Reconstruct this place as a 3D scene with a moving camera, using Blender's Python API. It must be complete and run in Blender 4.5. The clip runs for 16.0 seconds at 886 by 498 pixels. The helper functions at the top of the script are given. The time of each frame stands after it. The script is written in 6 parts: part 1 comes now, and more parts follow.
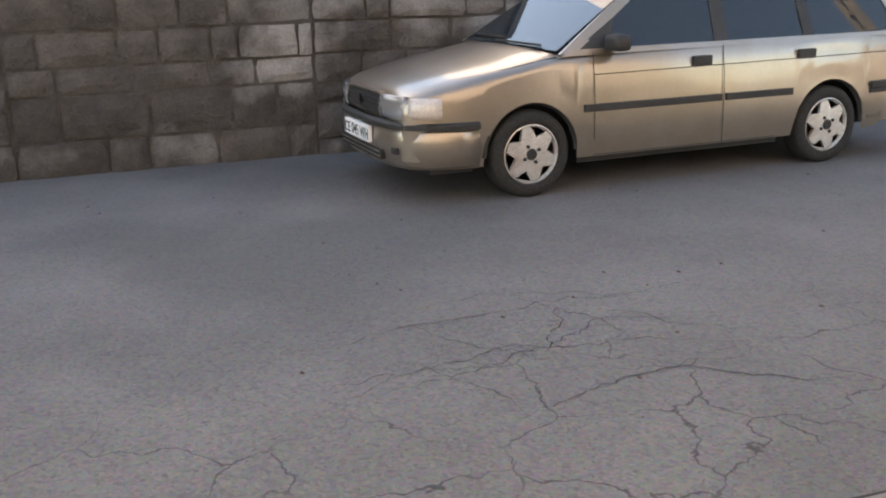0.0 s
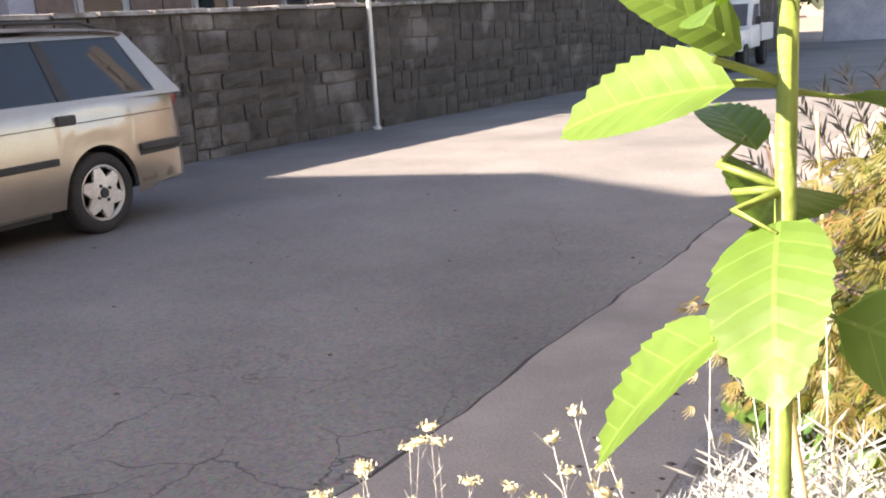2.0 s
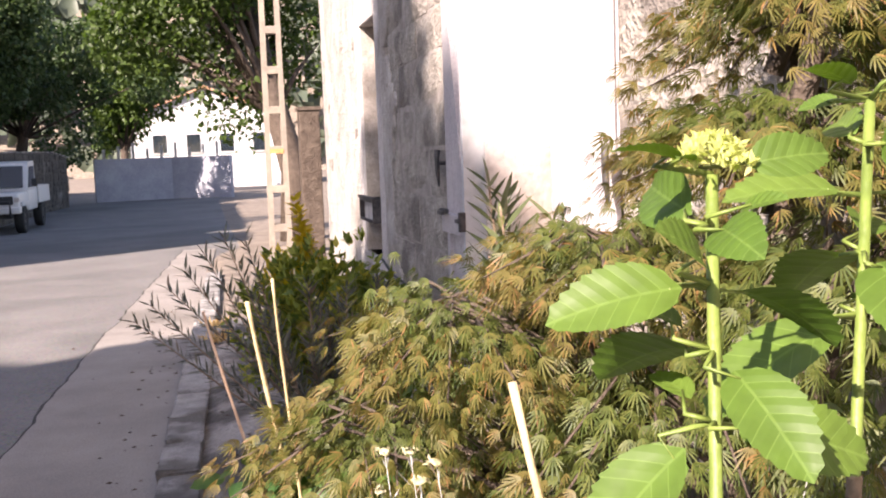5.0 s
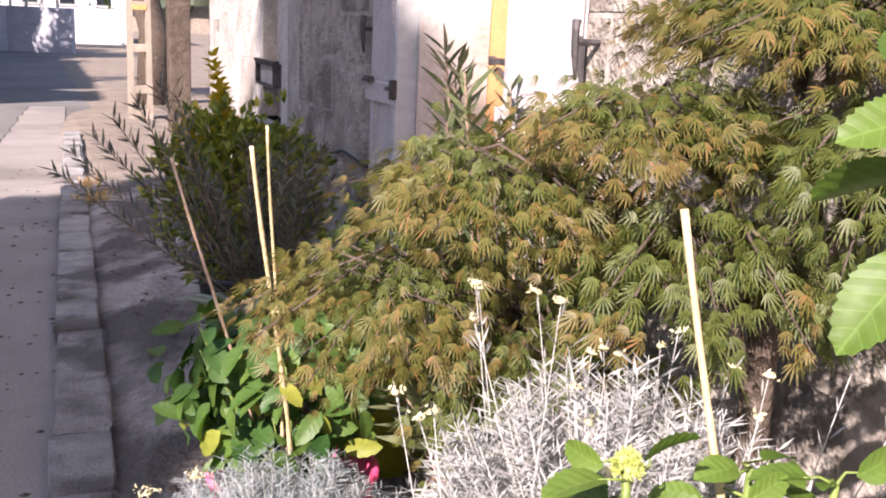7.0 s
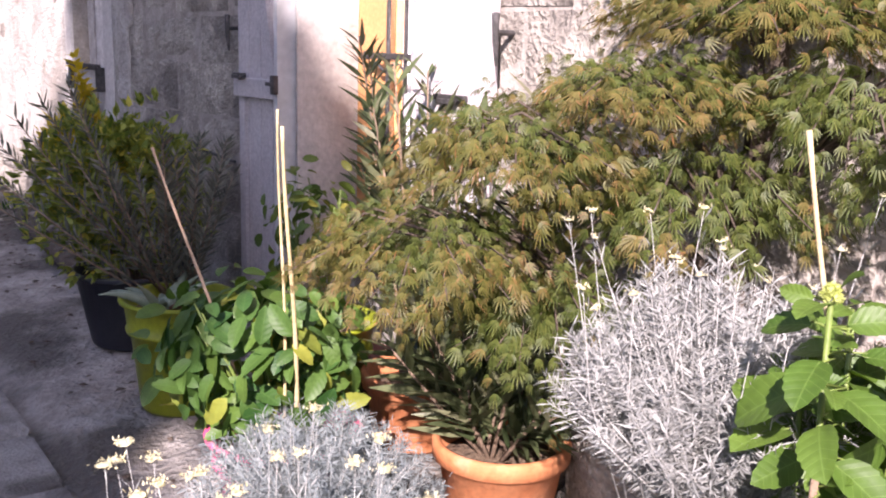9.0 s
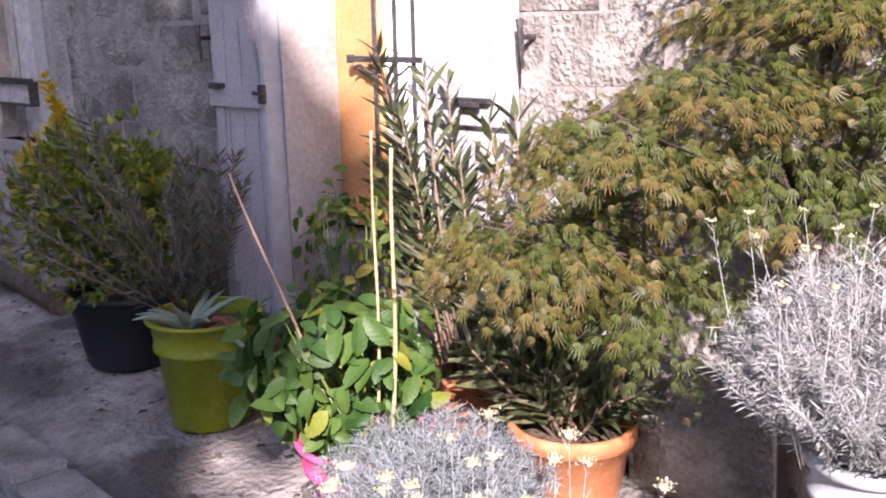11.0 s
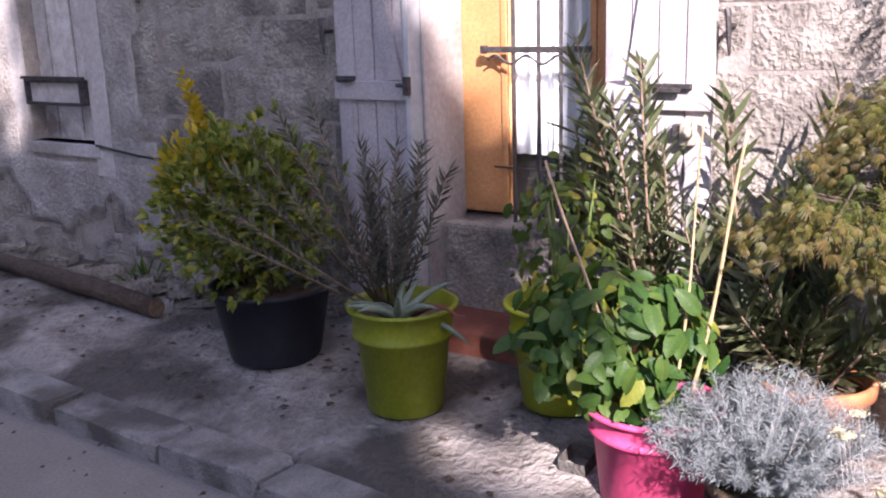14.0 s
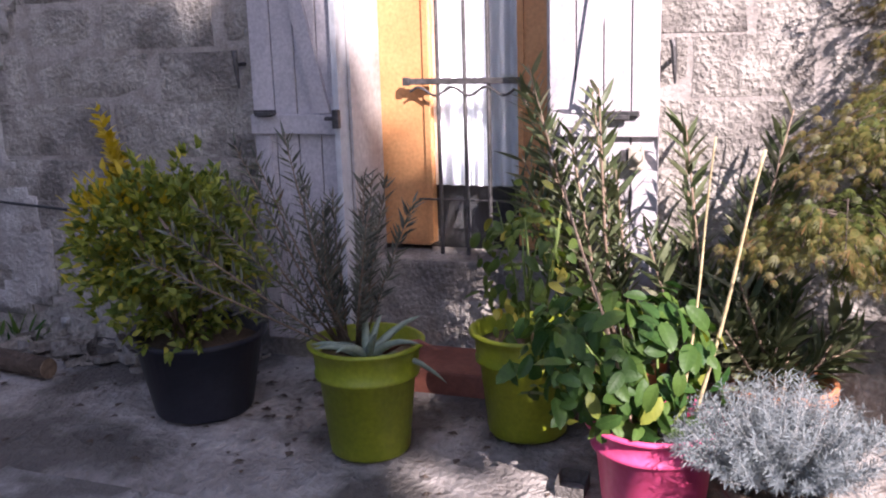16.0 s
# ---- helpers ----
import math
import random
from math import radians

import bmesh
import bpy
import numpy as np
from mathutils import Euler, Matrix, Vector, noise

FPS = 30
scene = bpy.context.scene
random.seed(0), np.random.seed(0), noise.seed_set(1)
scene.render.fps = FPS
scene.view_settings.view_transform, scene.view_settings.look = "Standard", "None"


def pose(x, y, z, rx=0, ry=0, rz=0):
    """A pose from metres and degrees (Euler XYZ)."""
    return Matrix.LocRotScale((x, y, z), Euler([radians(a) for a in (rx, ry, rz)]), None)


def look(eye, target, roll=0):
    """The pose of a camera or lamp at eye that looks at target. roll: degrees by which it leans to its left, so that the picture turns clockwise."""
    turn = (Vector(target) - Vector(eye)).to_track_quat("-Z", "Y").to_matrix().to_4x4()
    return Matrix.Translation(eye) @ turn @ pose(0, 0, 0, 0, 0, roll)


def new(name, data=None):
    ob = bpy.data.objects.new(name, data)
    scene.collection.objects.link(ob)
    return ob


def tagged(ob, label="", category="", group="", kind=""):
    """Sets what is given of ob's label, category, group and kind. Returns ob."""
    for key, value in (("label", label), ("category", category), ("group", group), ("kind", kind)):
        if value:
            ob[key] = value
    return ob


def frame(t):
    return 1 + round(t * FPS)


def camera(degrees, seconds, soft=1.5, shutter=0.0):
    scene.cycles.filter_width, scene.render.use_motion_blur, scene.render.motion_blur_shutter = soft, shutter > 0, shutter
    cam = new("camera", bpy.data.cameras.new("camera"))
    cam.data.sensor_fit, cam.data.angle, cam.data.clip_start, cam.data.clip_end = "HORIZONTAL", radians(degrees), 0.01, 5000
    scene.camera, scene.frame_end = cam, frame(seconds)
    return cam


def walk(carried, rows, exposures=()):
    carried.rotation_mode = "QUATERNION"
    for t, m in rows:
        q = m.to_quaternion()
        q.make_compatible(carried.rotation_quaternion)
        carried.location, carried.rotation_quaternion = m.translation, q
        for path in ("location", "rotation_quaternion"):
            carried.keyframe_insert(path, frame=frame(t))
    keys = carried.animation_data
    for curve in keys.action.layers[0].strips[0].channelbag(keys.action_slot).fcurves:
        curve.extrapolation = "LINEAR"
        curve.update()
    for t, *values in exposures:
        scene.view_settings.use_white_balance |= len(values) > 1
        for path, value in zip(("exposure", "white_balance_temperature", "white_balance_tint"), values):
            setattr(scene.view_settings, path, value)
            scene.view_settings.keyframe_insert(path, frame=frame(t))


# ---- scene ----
cam = camera(49.4, 16.0, 2.0)
PATH = [
    (0, (2.32, 0.145, 1.478), (0.542, 0.874, 0.922), -1.3),
    (0.5, (2.26, 0.24, 1.432), (0.657, 1.306, 0.89), -1.9),
    (1, (2.182, 0.424, 1.328), (0.809, 1.794, 0.836), -2.8),
    (1.5, (2.117, 0.547, 1.343), (0.97, 2.106, 0.838), -3.7),
    (1.8, (2.106, 0.64, 1.388), (1.14, 2.32, 0.894), -2.6),
    (2, (2.052, 0.714, 1.355), (1.134, 2.43, 0.894), -3.3),
    (2.5, (2.008, 0.705, 1.367), (1.464, 2.586, 0.961), -0.9),
    (3, (1.936, 0.612, 1.392), (1.703, 2.569, 1.049), -1.8),
    (3.5, (1.876, 0.578, 1.409), (1.747, 2.556, 1.143), -3.1),
    (4, (1.848, 0.614, 1.4), (1.949, 2.603, 1.219), -1.2),
    (4.2, (1.837, 0.61, 1.407), (2.04, 2.594, 1.247), -1.3),
    (6.3, (1.543, 0.56, 1.395), (2.223, 2.404, 1.023), 0.9),
    (6.5, (1.525, 0.555, 1.385), (2.236, 2.382, 0.989), 1.9),
    (7, (1.451, 0.615, 1.368), (2.212, 2.409, 0.921), 2.7),
    (7.5, (1.344, 0.682, 1.361), (2.251, 2.395, 0.871), 2.8),
    (8, (1.192, 0.618, 1.34), (2.208, 2.285, 0.904), -2.4),
    (8.2, (1.108, 0.572, 1.315), (2.158, 2.22, 0.889), 0.3),
    (10.3, (0.61, 0.769, 1.372), (2.015, 2.114, 0.907), -0.9),
    (10.5, (0.561, 0.783, 1.406), (1.983, 2.106, 0.929), -0.3),
    (11, (0.419, 0.886, 1.406), (1.833, 2.222, 0.941), -1.2),
    (11.5, (0.274, 1.023, 1.42), (1.669, 2.387, 0.981), -0.9),
    (12, (0.057, 1.105, 1.437), (1.512, 2.405, 1.001), -1.4),
    (12.5, (-0.072, 1.247, 1.429), (1.378, 2.552, 0.986), -2.4),
    (13, (-0.091, 1.464, 1.428), (1.391, 2.717, 0.946), -2.5),
    (13.5, (-0.197, 1.597, 1.424), (1.39, 2.709, 0.93), -0.1),
    (14, (-0.379, 1.684, 1.445), (1.221, 2.779, 0.951), -1.9),
    (14.5, (-0.394, 1.825, 1.435), (1.257, 2.854, 0.971), -3.6),
    (15, (-0.396, 2.059, 1.434), (1.296, 3.027, 0.983), -0.3),
    (15.5, (-0.605, 2.19, 1.453), (1.124, 3.101, 1.028), -0.8),
    (16, (-0.613, 2.248, 1.431), (1.214, 2.938, 1.001), -1.7),
]
walk(cam, [(t, look(eye, target, roll)) for t, eye, target, roll in PATH],
     [(0, 2.88, 8000, 11), (1.5, 2.80, 7700, 16), (3.5, 2.32, 7350, 22), (7, 1.85, 6650, 25), (11, 1.85, 6250, 31), (16, 1.75, 6200, 28)])

# ---- world, sun and sky ----
SUN_EL, SUN_X, SUN_Y = 34.0, 0.72, 0.69
world = bpy.data.worlds.new("sky")
scene.world = world
world.use_nodes = True
wn = world.node_tree
sky = wn.nodes.new("ShaderNodeTexSky")
sky.sky_type = "NISHITA"
sky.sun_disc = False
sky.sun_elevation = radians(SUN_EL)
sky.sun_rotation = math.atan2(-SUN_X, -SUN_Y)
wn.links.new(sky.outputs[0], wn.nodes["Background"].inputs[0])
wn.nodes["Background"].inputs[1].default_value = 0.085
sun = new("sun", bpy.data.lights.new("sun", "SUN"))
sun.data.energy = 4.4
sun.data.angle = radians(0.5)
sun.data.color = (1.0, 0.93, 0.84)
ce, se = math.cos(radians(SUN_EL)), math.sin(radians(SUN_EL))
sun.matrix_world = look((-20 * ce * SUN_X, -20 * ce * SUN_Y, 20 * se), (0, 0, 0))


# ---- materials ----
def rgba(c):
    return (c[0], c[1], c[2], 1.0)


def mat(name, a, b=None, rough=0.8, scale=6.0, fine=60.0, bump=0.3, metal=0.0, coat=0.0, c=None, dist=0.01, spec=0.4, island=0.0, per_object=0.0, stain=0.5, grain=0.35, world_space=False):
    """Two-scale mottled surface: a and b are mixed by broad noise, c by patches of grime; fine noise gives grain and relief."""
    m = bpy.data.materials.new(name)
    m.use_nodes = True
    nt = m.node_tree
    n, ln = nt.nodes, nt.links
    p = n["Principled BSDF"]
    b = b or tuple(v * 0.75 for v in a)
    where = n.new("ShaderNodeNewGeometry").outputs["Position"] if world_space else n.new("ShaderNodeTexCoord").outputs["Object"]
    n1 = n.new("ShaderNodeTexNoise")
    n1.inputs["Scale"].default_value = scale
    n1.inputs["Detail"].default_value = 6
    n1.inputs["Roughness"].default_value = 0.62
    n2 = n.new("ShaderNodeTexNoise")
    n2.inputs["Scale"].default_value = fine
    n2.inputs["Detail"].default_value = 4
    for q in (n1, n2):
        ln.new(where, q.inputs["Vector"])
    r1 = n.new("ShaderNodeValToRGB")
    r1.color_ramp.elements[0].position, r1.color_ramp.elements[1].position = 0.36, 0.66
    r1.color_ramp.elements[0].color, r1.color_ramp.elements[1].color = rgba(a), rgba(b)
    ln.new(n1.outputs[0], r1.inputs[0])
    col = r1.outputs[0]
    if c:
        n3 = n.new("ShaderNodeTexNoise")
        n3.inputs["Scale"].default_value = scale * 0.37
        n3.inputs["Detail"].default_value = 8
        ln.new(where, n3.inputs["Vector"])
        r3 = n.new("ShaderNodeValToRGB")
        r3.color_ramp.elements[0].position, r3.color_ramp.elements[1].position = stain, stain + 0.12
        ln.new(n3.outputs[0], r3.inputs[0])
        mx = n.new("ShaderNodeMixRGB")
        ln.new(r3.outputs[0], mx.inputs[0])
        ln.new(col, mx.inputs[1])
        mx.inputs[2].default_value = rgba(c)
        col = mx.outputs[0]
    g = n.new("ShaderNodeMixRGB")
    g.blend_type = "OVERLAY"
    g.inputs[0].default_value = grain
    ln.new(col, g.inputs[1])
    ln.new(n2.outputs[0], g.inputs[2])
    col = g.outputs[0]
    if island or per_object:
        src = n.new("ShaderNodeNewGeometry").outputs["Random Per Island"] if island else n.new("ShaderNodeObjectInfo").outputs["Random"]
        amt = island or per_object
        hs = n.new("ShaderNodeHueSaturation")
        mr = n.new("ShaderNodeMapRange")
        mr.inputs["To Min"].default_value, mr.inputs["To Max"].default_value = 1 - amt, 1 + amt
        ln.new(src, mr.inputs["Value"])
        ln.new(mr.outputs[0], hs.inputs["Value"])
        ln.new(col, hs.inputs["Color"])
        col = hs.outputs[0]
    ln.new(col, p.inputs["Base Color"])
    p.inputs["Roughness"].default_value = rough
    p.inputs["Metallic"].default_value = metal
    p.inputs["Specular IOR Level"].default_value = spec
    if coat:
        p.inputs["Coat Weight"].default_value = coat
        p.inputs["Coat Roughness"].default_value = 0.08
    if bump:
        bp = n.new("ShaderNodeBump")
        bp.inputs["Strength"].default_value = bump
        bp.inputs["Distance"].default_value = dist
        ad = n.new("ShaderNodeMath")
        ad.operation = "MULTIPLY_ADD"
        ad.inputs[1].default_value = 0.5
        ln.new(n2.outputs[0], ad.inputs[0])
        ln.new(n1.outputs[0], ad.inputs[2])
        ln.new(ad.outputs[0], bp.inputs["Height"])
        ln.new(bp.outputs[0], p.inputs["Normal"])
    return m


def leaf_mat(name, a, b, trans=0.4, rough=0.5, c=None, veins=0.0):
    """Leaf: colour varies leaf by leaf, light shines through."""
    m = bpy.data.materials.new(name)
    m.use_nodes = True
    nt = m.node_tree
    n, ln = nt.nodes, nt.links
    p, out = n["Principled BSDF"], n["Material Output"]
    ge = n.new("ShaderNodeNewGeometry")
    rp = n.new("ShaderNodeValToRGB")
    e = rp.color_ramp.elements
    e[0].color, e[1].color = rgba(a), rgba(b)
    if c:
        k = e.new(0.86)
        k.color = rgba(b)
        e[2].color = rgba(c)
    ln.new(ge.outputs["Random Per Island"], rp.inputs[0])
    tc = n.new("ShaderNodeTexCoord")
    nz = n.new("ShaderNodeTexNoise")
    nz.inputs["Scale"].default_value = 55
    nz.inputs["Detail"].default_value = 3
    ln.new(tc.outputs["Object"], nz.inputs["Vector"])
    mx = n.new("ShaderNodeMixRGB")
    mx.blend_type = "OVERLAY"
    mx.inputs[0].default_value = 0.3
    ln.new(rp.outputs[0], mx.inputs[1])
    ln.new(nz.outputs[0], mx.inputs[2])
    height = nz.outputs[0]
    if veins:
        # midrib and slanting side veins, from each leaf's own coordinates
        def m2(op, x, y=None):
            k = n.new("ShaderNodeMath")
            k.operation = op
            for i, q in enumerate((x, y)):
                if isinstance(q, (int, float)):
                    k.inputs[i].default_value = q
                elif q is not None:
                    ln.new(q, k.inputs[i])
            return k.outputs[0]
        la = n.new("ShaderNodeAttribute")
        la.attribute_name = "leaf"
        sp = n.new("ShaderNodeSeparateXYZ")
        ln.new(la.outputs["Vector"], sp.inputs[0])
        ax = m2("ABSOLUTE", sp.outputs[0])
        saw = m2("PINGPONG", m2("MULTIPLY", m2("SUBTRACT", sp.outputs[1], m2("MULTIPLY", ax, 0.75)), 6.5), 0.5)
        side = m2("LESS_THAN", saw, 0.035)
        mid = m2("LESS_THAN", ax, 0.012)
        vm = m2("MULTIPLY", m2("MAXIMUM", side, mid), veins)
        mv = n.new("ShaderNodeMixRGB")
        ln.new(vm, mv.inputs[0])
        ln.new(mx.outputs[0], mv.inputs[1])
        mv.inputs[2].default_value = rgba(tuple(min(1, v * 1.7 + 0.03) for v in b))
        mx = mv
        height = m2("ADD", m2("MULTIPLY", saw, 0.7), m2("MULTIPLY", nz.outputs[0], 0.4))
    ln.new(mx.outputs[0], p.inputs["Base Color"])
    p.inputs["Roughness"].default_value = rough
    p.inputs["Specular IOR Level"].default_value = 0.35
    bp = n.new("ShaderNodeBump")
    bp.inputs["Strength"].default_value = 0.25
    bp.inputs["Distance"].default_value = 0.004
    ln.new(height, bp.inputs["Height"])
    ln.new(bp.outputs[0], p.inputs["Normal"])
    tr = n.new("ShaderNodeBsdfTranslucent")
    hs = n.new("ShaderNodeHueSaturation")
    hs.inputs["Saturation"].default_value = 1.15
    hs.inputs["Value"].default_value = 1.3
    ln.new(mx.outputs[0], hs.inputs["Color"])
    ln.new(hs.outputs[0], tr.inputs["Color"])
    ms = n.new("ShaderNodeMixShader")
    ms.inputs[0].default_value = trans
    ln.new(p.outputs[0], ms.inputs[1])
    ln.new(tr.outputs[0], ms.inputs[2])
    ln.new(ms.outputs[0], out.inputs[0])
    return m


def glass_mat(name, tint, transmission=0.9, rough=0.03):
    m = bpy.data.materials.new(name)
    m.use_nodes = True
    p = m.node_tree.nodes["Principled BSDF"]
    p.inputs["Base Color"].default_value = rgba(tint)
    p.inputs["Roughness"].default_value = rough
    p.inputs["Transmission Weight"].default_value = transmission
    p.inputs["IOR"].default_value = 1.45
    return m


def road_mat():
    """Old asphalt: coarse aggregate, broad worn patches, and a net of alligator cracks in places."""
    m = mat("asphalt", (0.120, 0.108, 0.10), (0.155, 0.14, 0.13), rough=0.85, scale=0.9, fine=170, bump=0.6, dist=0.006, c=(0.10, 0.093, 0.088))
    nt = m.node_tree
    n, ln = nt.nodes, nt.links
    p = n["Principled BSDF"]
    col = p.inputs["Base Color"].links[0].from_socket
    tc = n.new("ShaderNodeTexCoord")
    wob = n.new("ShaderNodeTexNoise")
    wob.inputs["Scale"].default_value = 4.0
    wob.inputs["Detail"].default_value = 5
    ln.new(tc.outputs["Object"], wob.inputs["Vector"])
    mixv = n.new("ShaderNodeMixRGB")
    mixv.inputs[0].default_value = 0.22
    ln.new(tc.outputs["Object"], mixv.inputs[1])
    ln.new(wob.outputs["Color"], mixv.inputs[2])
    vo = n.new("ShaderNodeTexVoronoi")
    vo.feature = "DISTANCE_TO_EDGE"
    vo.inputs["Scale"].default_value = 2.6
    ln.new(mixv.outputs[0], vo.inputs["Vector"])
    cr = n.new("ShaderNodeValToRGB")
    cr.color_ramp.elements[0].position, cr.color_ramp.elements[1].position = 0.003, 0.011
    cr.color_ramp.elements[0].color, cr.color_ramp.elements[1].color = (1, 1, 1, 1), (0, 0, 0, 1)
    ln.new(vo.outputs["Distance"], cr.inputs[0])
    # the broken area lies in a band near the gutter
    sx = n.new("ShaderNodeSeparateXYZ")
    ln.new(tc.outputs["Object"], sx.inputs[0])
    w1 = n.new("ShaderNodeMapRange")
    w1.inputs["From Min"].default_value, w1.inputs["From Max"].default_value = -1.3, -0.5
    ln.new(sx.outputs[0], w1.inputs["Value"])
    w2 = n.new("ShaderNodeMapRange")
    w2.inputs["From Min"].default_value, w2.inputs["From Max"].default_value = 4.2, 3.2
    ln.new(sx.outputs[1], w2.inputs["Value"])
    w3 = n.new("ShaderNodeMath")
    w3.operation = "MULTIPLY"
    ln.new(w1.outputs[0], w3.inputs[0])
    ln.new(w2.outputs[0], w3.inputs[1])
    br = n.new("ShaderNodeTexNoise")
    br.inputs["Scale"].default_value = 1.7
    br.inputs["Detail"].default_value = 3
    ln.new(tc.outputs["Object"], br.inputs["Vector"])
    brr = n.new("ShaderNodeValToRGB")
    brr.color_ramp.elements[0].position, brr.color_ramp.elements[1].position = 0.36, 0.5
    ln.new(br.outputs[0], brr.inputs[0])
    w4 = n.new("ShaderNodeMath")
    w4.operation = "MULTIPLY"
    ln.new(w3.outputs[0], w4.inputs[0])
    ln.new(brr.outputs[0], w4.inputs[1])
    w5 = n.new("ShaderNodeMath")
    w5.operation = "MULTIPLY"
    ln.new(w4.outputs[0], w5.inputs[0])
    ln.new(cr.outputs[0], w5.inputs[1])
    mx = n.new("ShaderNodeMixRGB")
    ln.new(w5.outputs[0], mx.inputs[0])
    ln.new(col, mx.inputs[1])
    mx.inputs[2].default_value = (0.05, 0.045, 0.042, 1)
    # aggregate: pale and dark chips
    ag = n.new("ShaderNodeTexVoronoi")
    ag.inputs["Scale"].default_value = 75
    ln.new(tc.outputs["Object"], ag.inputs["Vector"])
    mg = n.new("ShaderNodeMixRGB")
    mg.blend_type = "OVERLAY"
    mg.inputs[0].default_value = 0.3
    ln.new(mx.outputs[0], mg.inputs[1])
    ln.new(ag.outputs["Color"], mg.inputs[2])
    hs = n.new("ShaderNodeHueSaturation")
    hs.inputs["Saturation"].default_value = 0.55
    ln.new(mg.outputs[0], hs.inputs["Color"])
    ln.new(hs.outputs[0], p.inputs["Base Color"])
    return m


M_road = road_mat()
M_crack = mat("crack_dark", (0.03, 0.027, 0.024), bump=0.2)
M_apron = mat("gutter_concrete", (0.20, 0.18, 0.165), (0.26, 0.235, 0.215), scale=1.6, fine=90, bump=0.5, c=(0.15, 0.135, 0.12), stain=0.52)
M_pave = mat("pavement_concrete", (0.21, 0.188, 0.17), (0.40, 0.365, 0.335), scale=6.0, fine=40, bump=1.0, dist=0.045, c=(0.095, 0.083, 0.072), stain=0.45)
M_kerb = mat("kerb_granite", (0.22, 0.21, 0.205), (0.34, 0.325, 0.31), scale=9, fine=90, bump=1.0, dist=0.025, per_object=0.16, c=(0.12, 0.11, 0.10), stain=0.5, world_space=True)
M_soil = mat("dry_soil", (0.11, 0.075, 0.05), (0.17, 0.12, 0.08), scale=8, fine=60, bump=1.0, dist=0.03)
M_dirt = mat("verge_dirt", (0.15, 0.12, 0.095), (0.24, 0.20, 0.165), scale=3, fine=50, bump=0.9, dist=0.03)
M_rubble = mat("dark_wall_stone", (0.0507, 0.0437, 0.039), (0.0897, 0.078, 0.0686), scale=3.2, fine=45, bump=1.0, dist=0.03, c=(0.21, 0.195, 0.185), stain=0.51, per_object=0.30, world_space=True)
M_rubble_j = mat("dark_wall_stone_far", (0.040, 0.0345, 0.0305), (0.076, 0.065, 0.056), scale=3.2, fine=45, bump=1.0, dist=0.03, c=(0.14, 0.125, 0.115), stain=0.56, island=0.16, world_space=True)
M_mortar = mat("old_mortar", (0.05, 0.043, 0.038), (0.085, 0.074, 0.066), scale=9, fine=70, bump=0.9, dist=0.02, world_space=True)
M_wallcap = mat("wall_capping", (0.15, 0.14, 0.13), (0.26, 0.245, 0.23), scale=5, bump=0.8, c=(0.08, 0.075, 0.07), stain=0.5, world_space=True)
M_coping = mat("wall_coping", (0.30, 0.29, 0.28), (0.40, 0.38, 0.36), scale=5, bump=0.7)
M_ashlar = mat("house_stone", (0.245, 0.22, 0.19), (0.385, 0.348, 0.308), scale=9, fine=60, bump=1.0, dist=0.035, c=(0.165, 0.145, 0.128), stain=0.50, per_object=0.07, grain=0.5, world_space=True)
M_hmortar = mat("house_mortar", (0.24, 0.21, 0.185), (0.38, 0.34, 0.31), scale=12, fine=80, bump=0.8, dist=0.012)
M_plaster = mat("pale_plaster", (0.43, 0.4, 0.383), (0.516, 0.486, 0.469), scale=4, fine=40, bump=0.9, c=(0.31, 0.28, 0.258), stain=0.52)
M_lime = mat("lime_wash", (0.28, 0.255, 0.235), (0.44, 0.415, 0.39), scale=5, fine=45, bump=1.0, dist=0.03, c=(0.27, 0.24, 0.215), stain=0.54)
M_shutter = mat("grey_lilac_paint", (0.40, 0.37, 0.385), (0.46, 0.425, 0.435), rough=0.55, scale=5, fine=80, bump=0.15, dist=0.003, per_object=0.05)
M_oldwood = mat("weathered_wood", (0.42, 0.39, 0.37), (0.62, 0.59, 0.57), scale=14, fine=90, bump=0.9, c=(0.25, 0.21, 0.19), stain=0.55, per_object=0.15, world_space=True)
M_orange = mat("orange_varnished_wood", (0.50, 0.235, 0.095), (0.55, 0.28, 0.12), rough=0.4, scale=10, fine=70, bump=0.15, dist=0.003)
M_iron = mat("wrought_iron", (0.06, 0.058, 0.058), (0.11, 0.10, 0.10), rough=0.55, metal=0.6, bump=0.3, scale=30)
M_curtain = mat("white_curtain", (0.72, 0.74, 0.80), (0.78, 0.80, 0.84), rough=0.9, bump=0.1)
# near-black for car seats, house floor and the sheet imitating the unlit room
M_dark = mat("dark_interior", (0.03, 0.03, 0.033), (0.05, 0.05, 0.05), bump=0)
M_glass = glass_mat("window_glass", (0.95, 0.97, 0.97), 1.0)
M_knob = mat("aged_brass_box", (0.42, 0.36, 0.29), (0.5, 0.44, 0.36), rough=0.5, bump=0.2)
M_blackpot = mat("black_plastic", (0.016, 0.017, 0.026), (0.024, 0.025, 0.034), rough=0.5, bump=0.08, scale=12)
M_greenpot = mat("olive_green_plastic", (0.19, 0.225, 0.012), (0.23, 0.265, 0.018), rough=0.42, bump=0.06, scale=10, c=(0.2, 0.235, 0.03), stain=0.58)
M_pinkpot = mat("hot_pink_plastic", (0.76, 0.085, 0.215), (0.80, 0.105, 0.25), rough=0.45, bump=0.06, scale=10, c=(0.595, 0.102, 0.17), stain=0.6)
M_terra = mat("terracotta", (0.44, 0.152, 0.06), (0.496, 0.2, 0.088), rough=0.75, bump=0.25, scale=14, c=(0.48, 0.288, 0.192), stain=0.58)
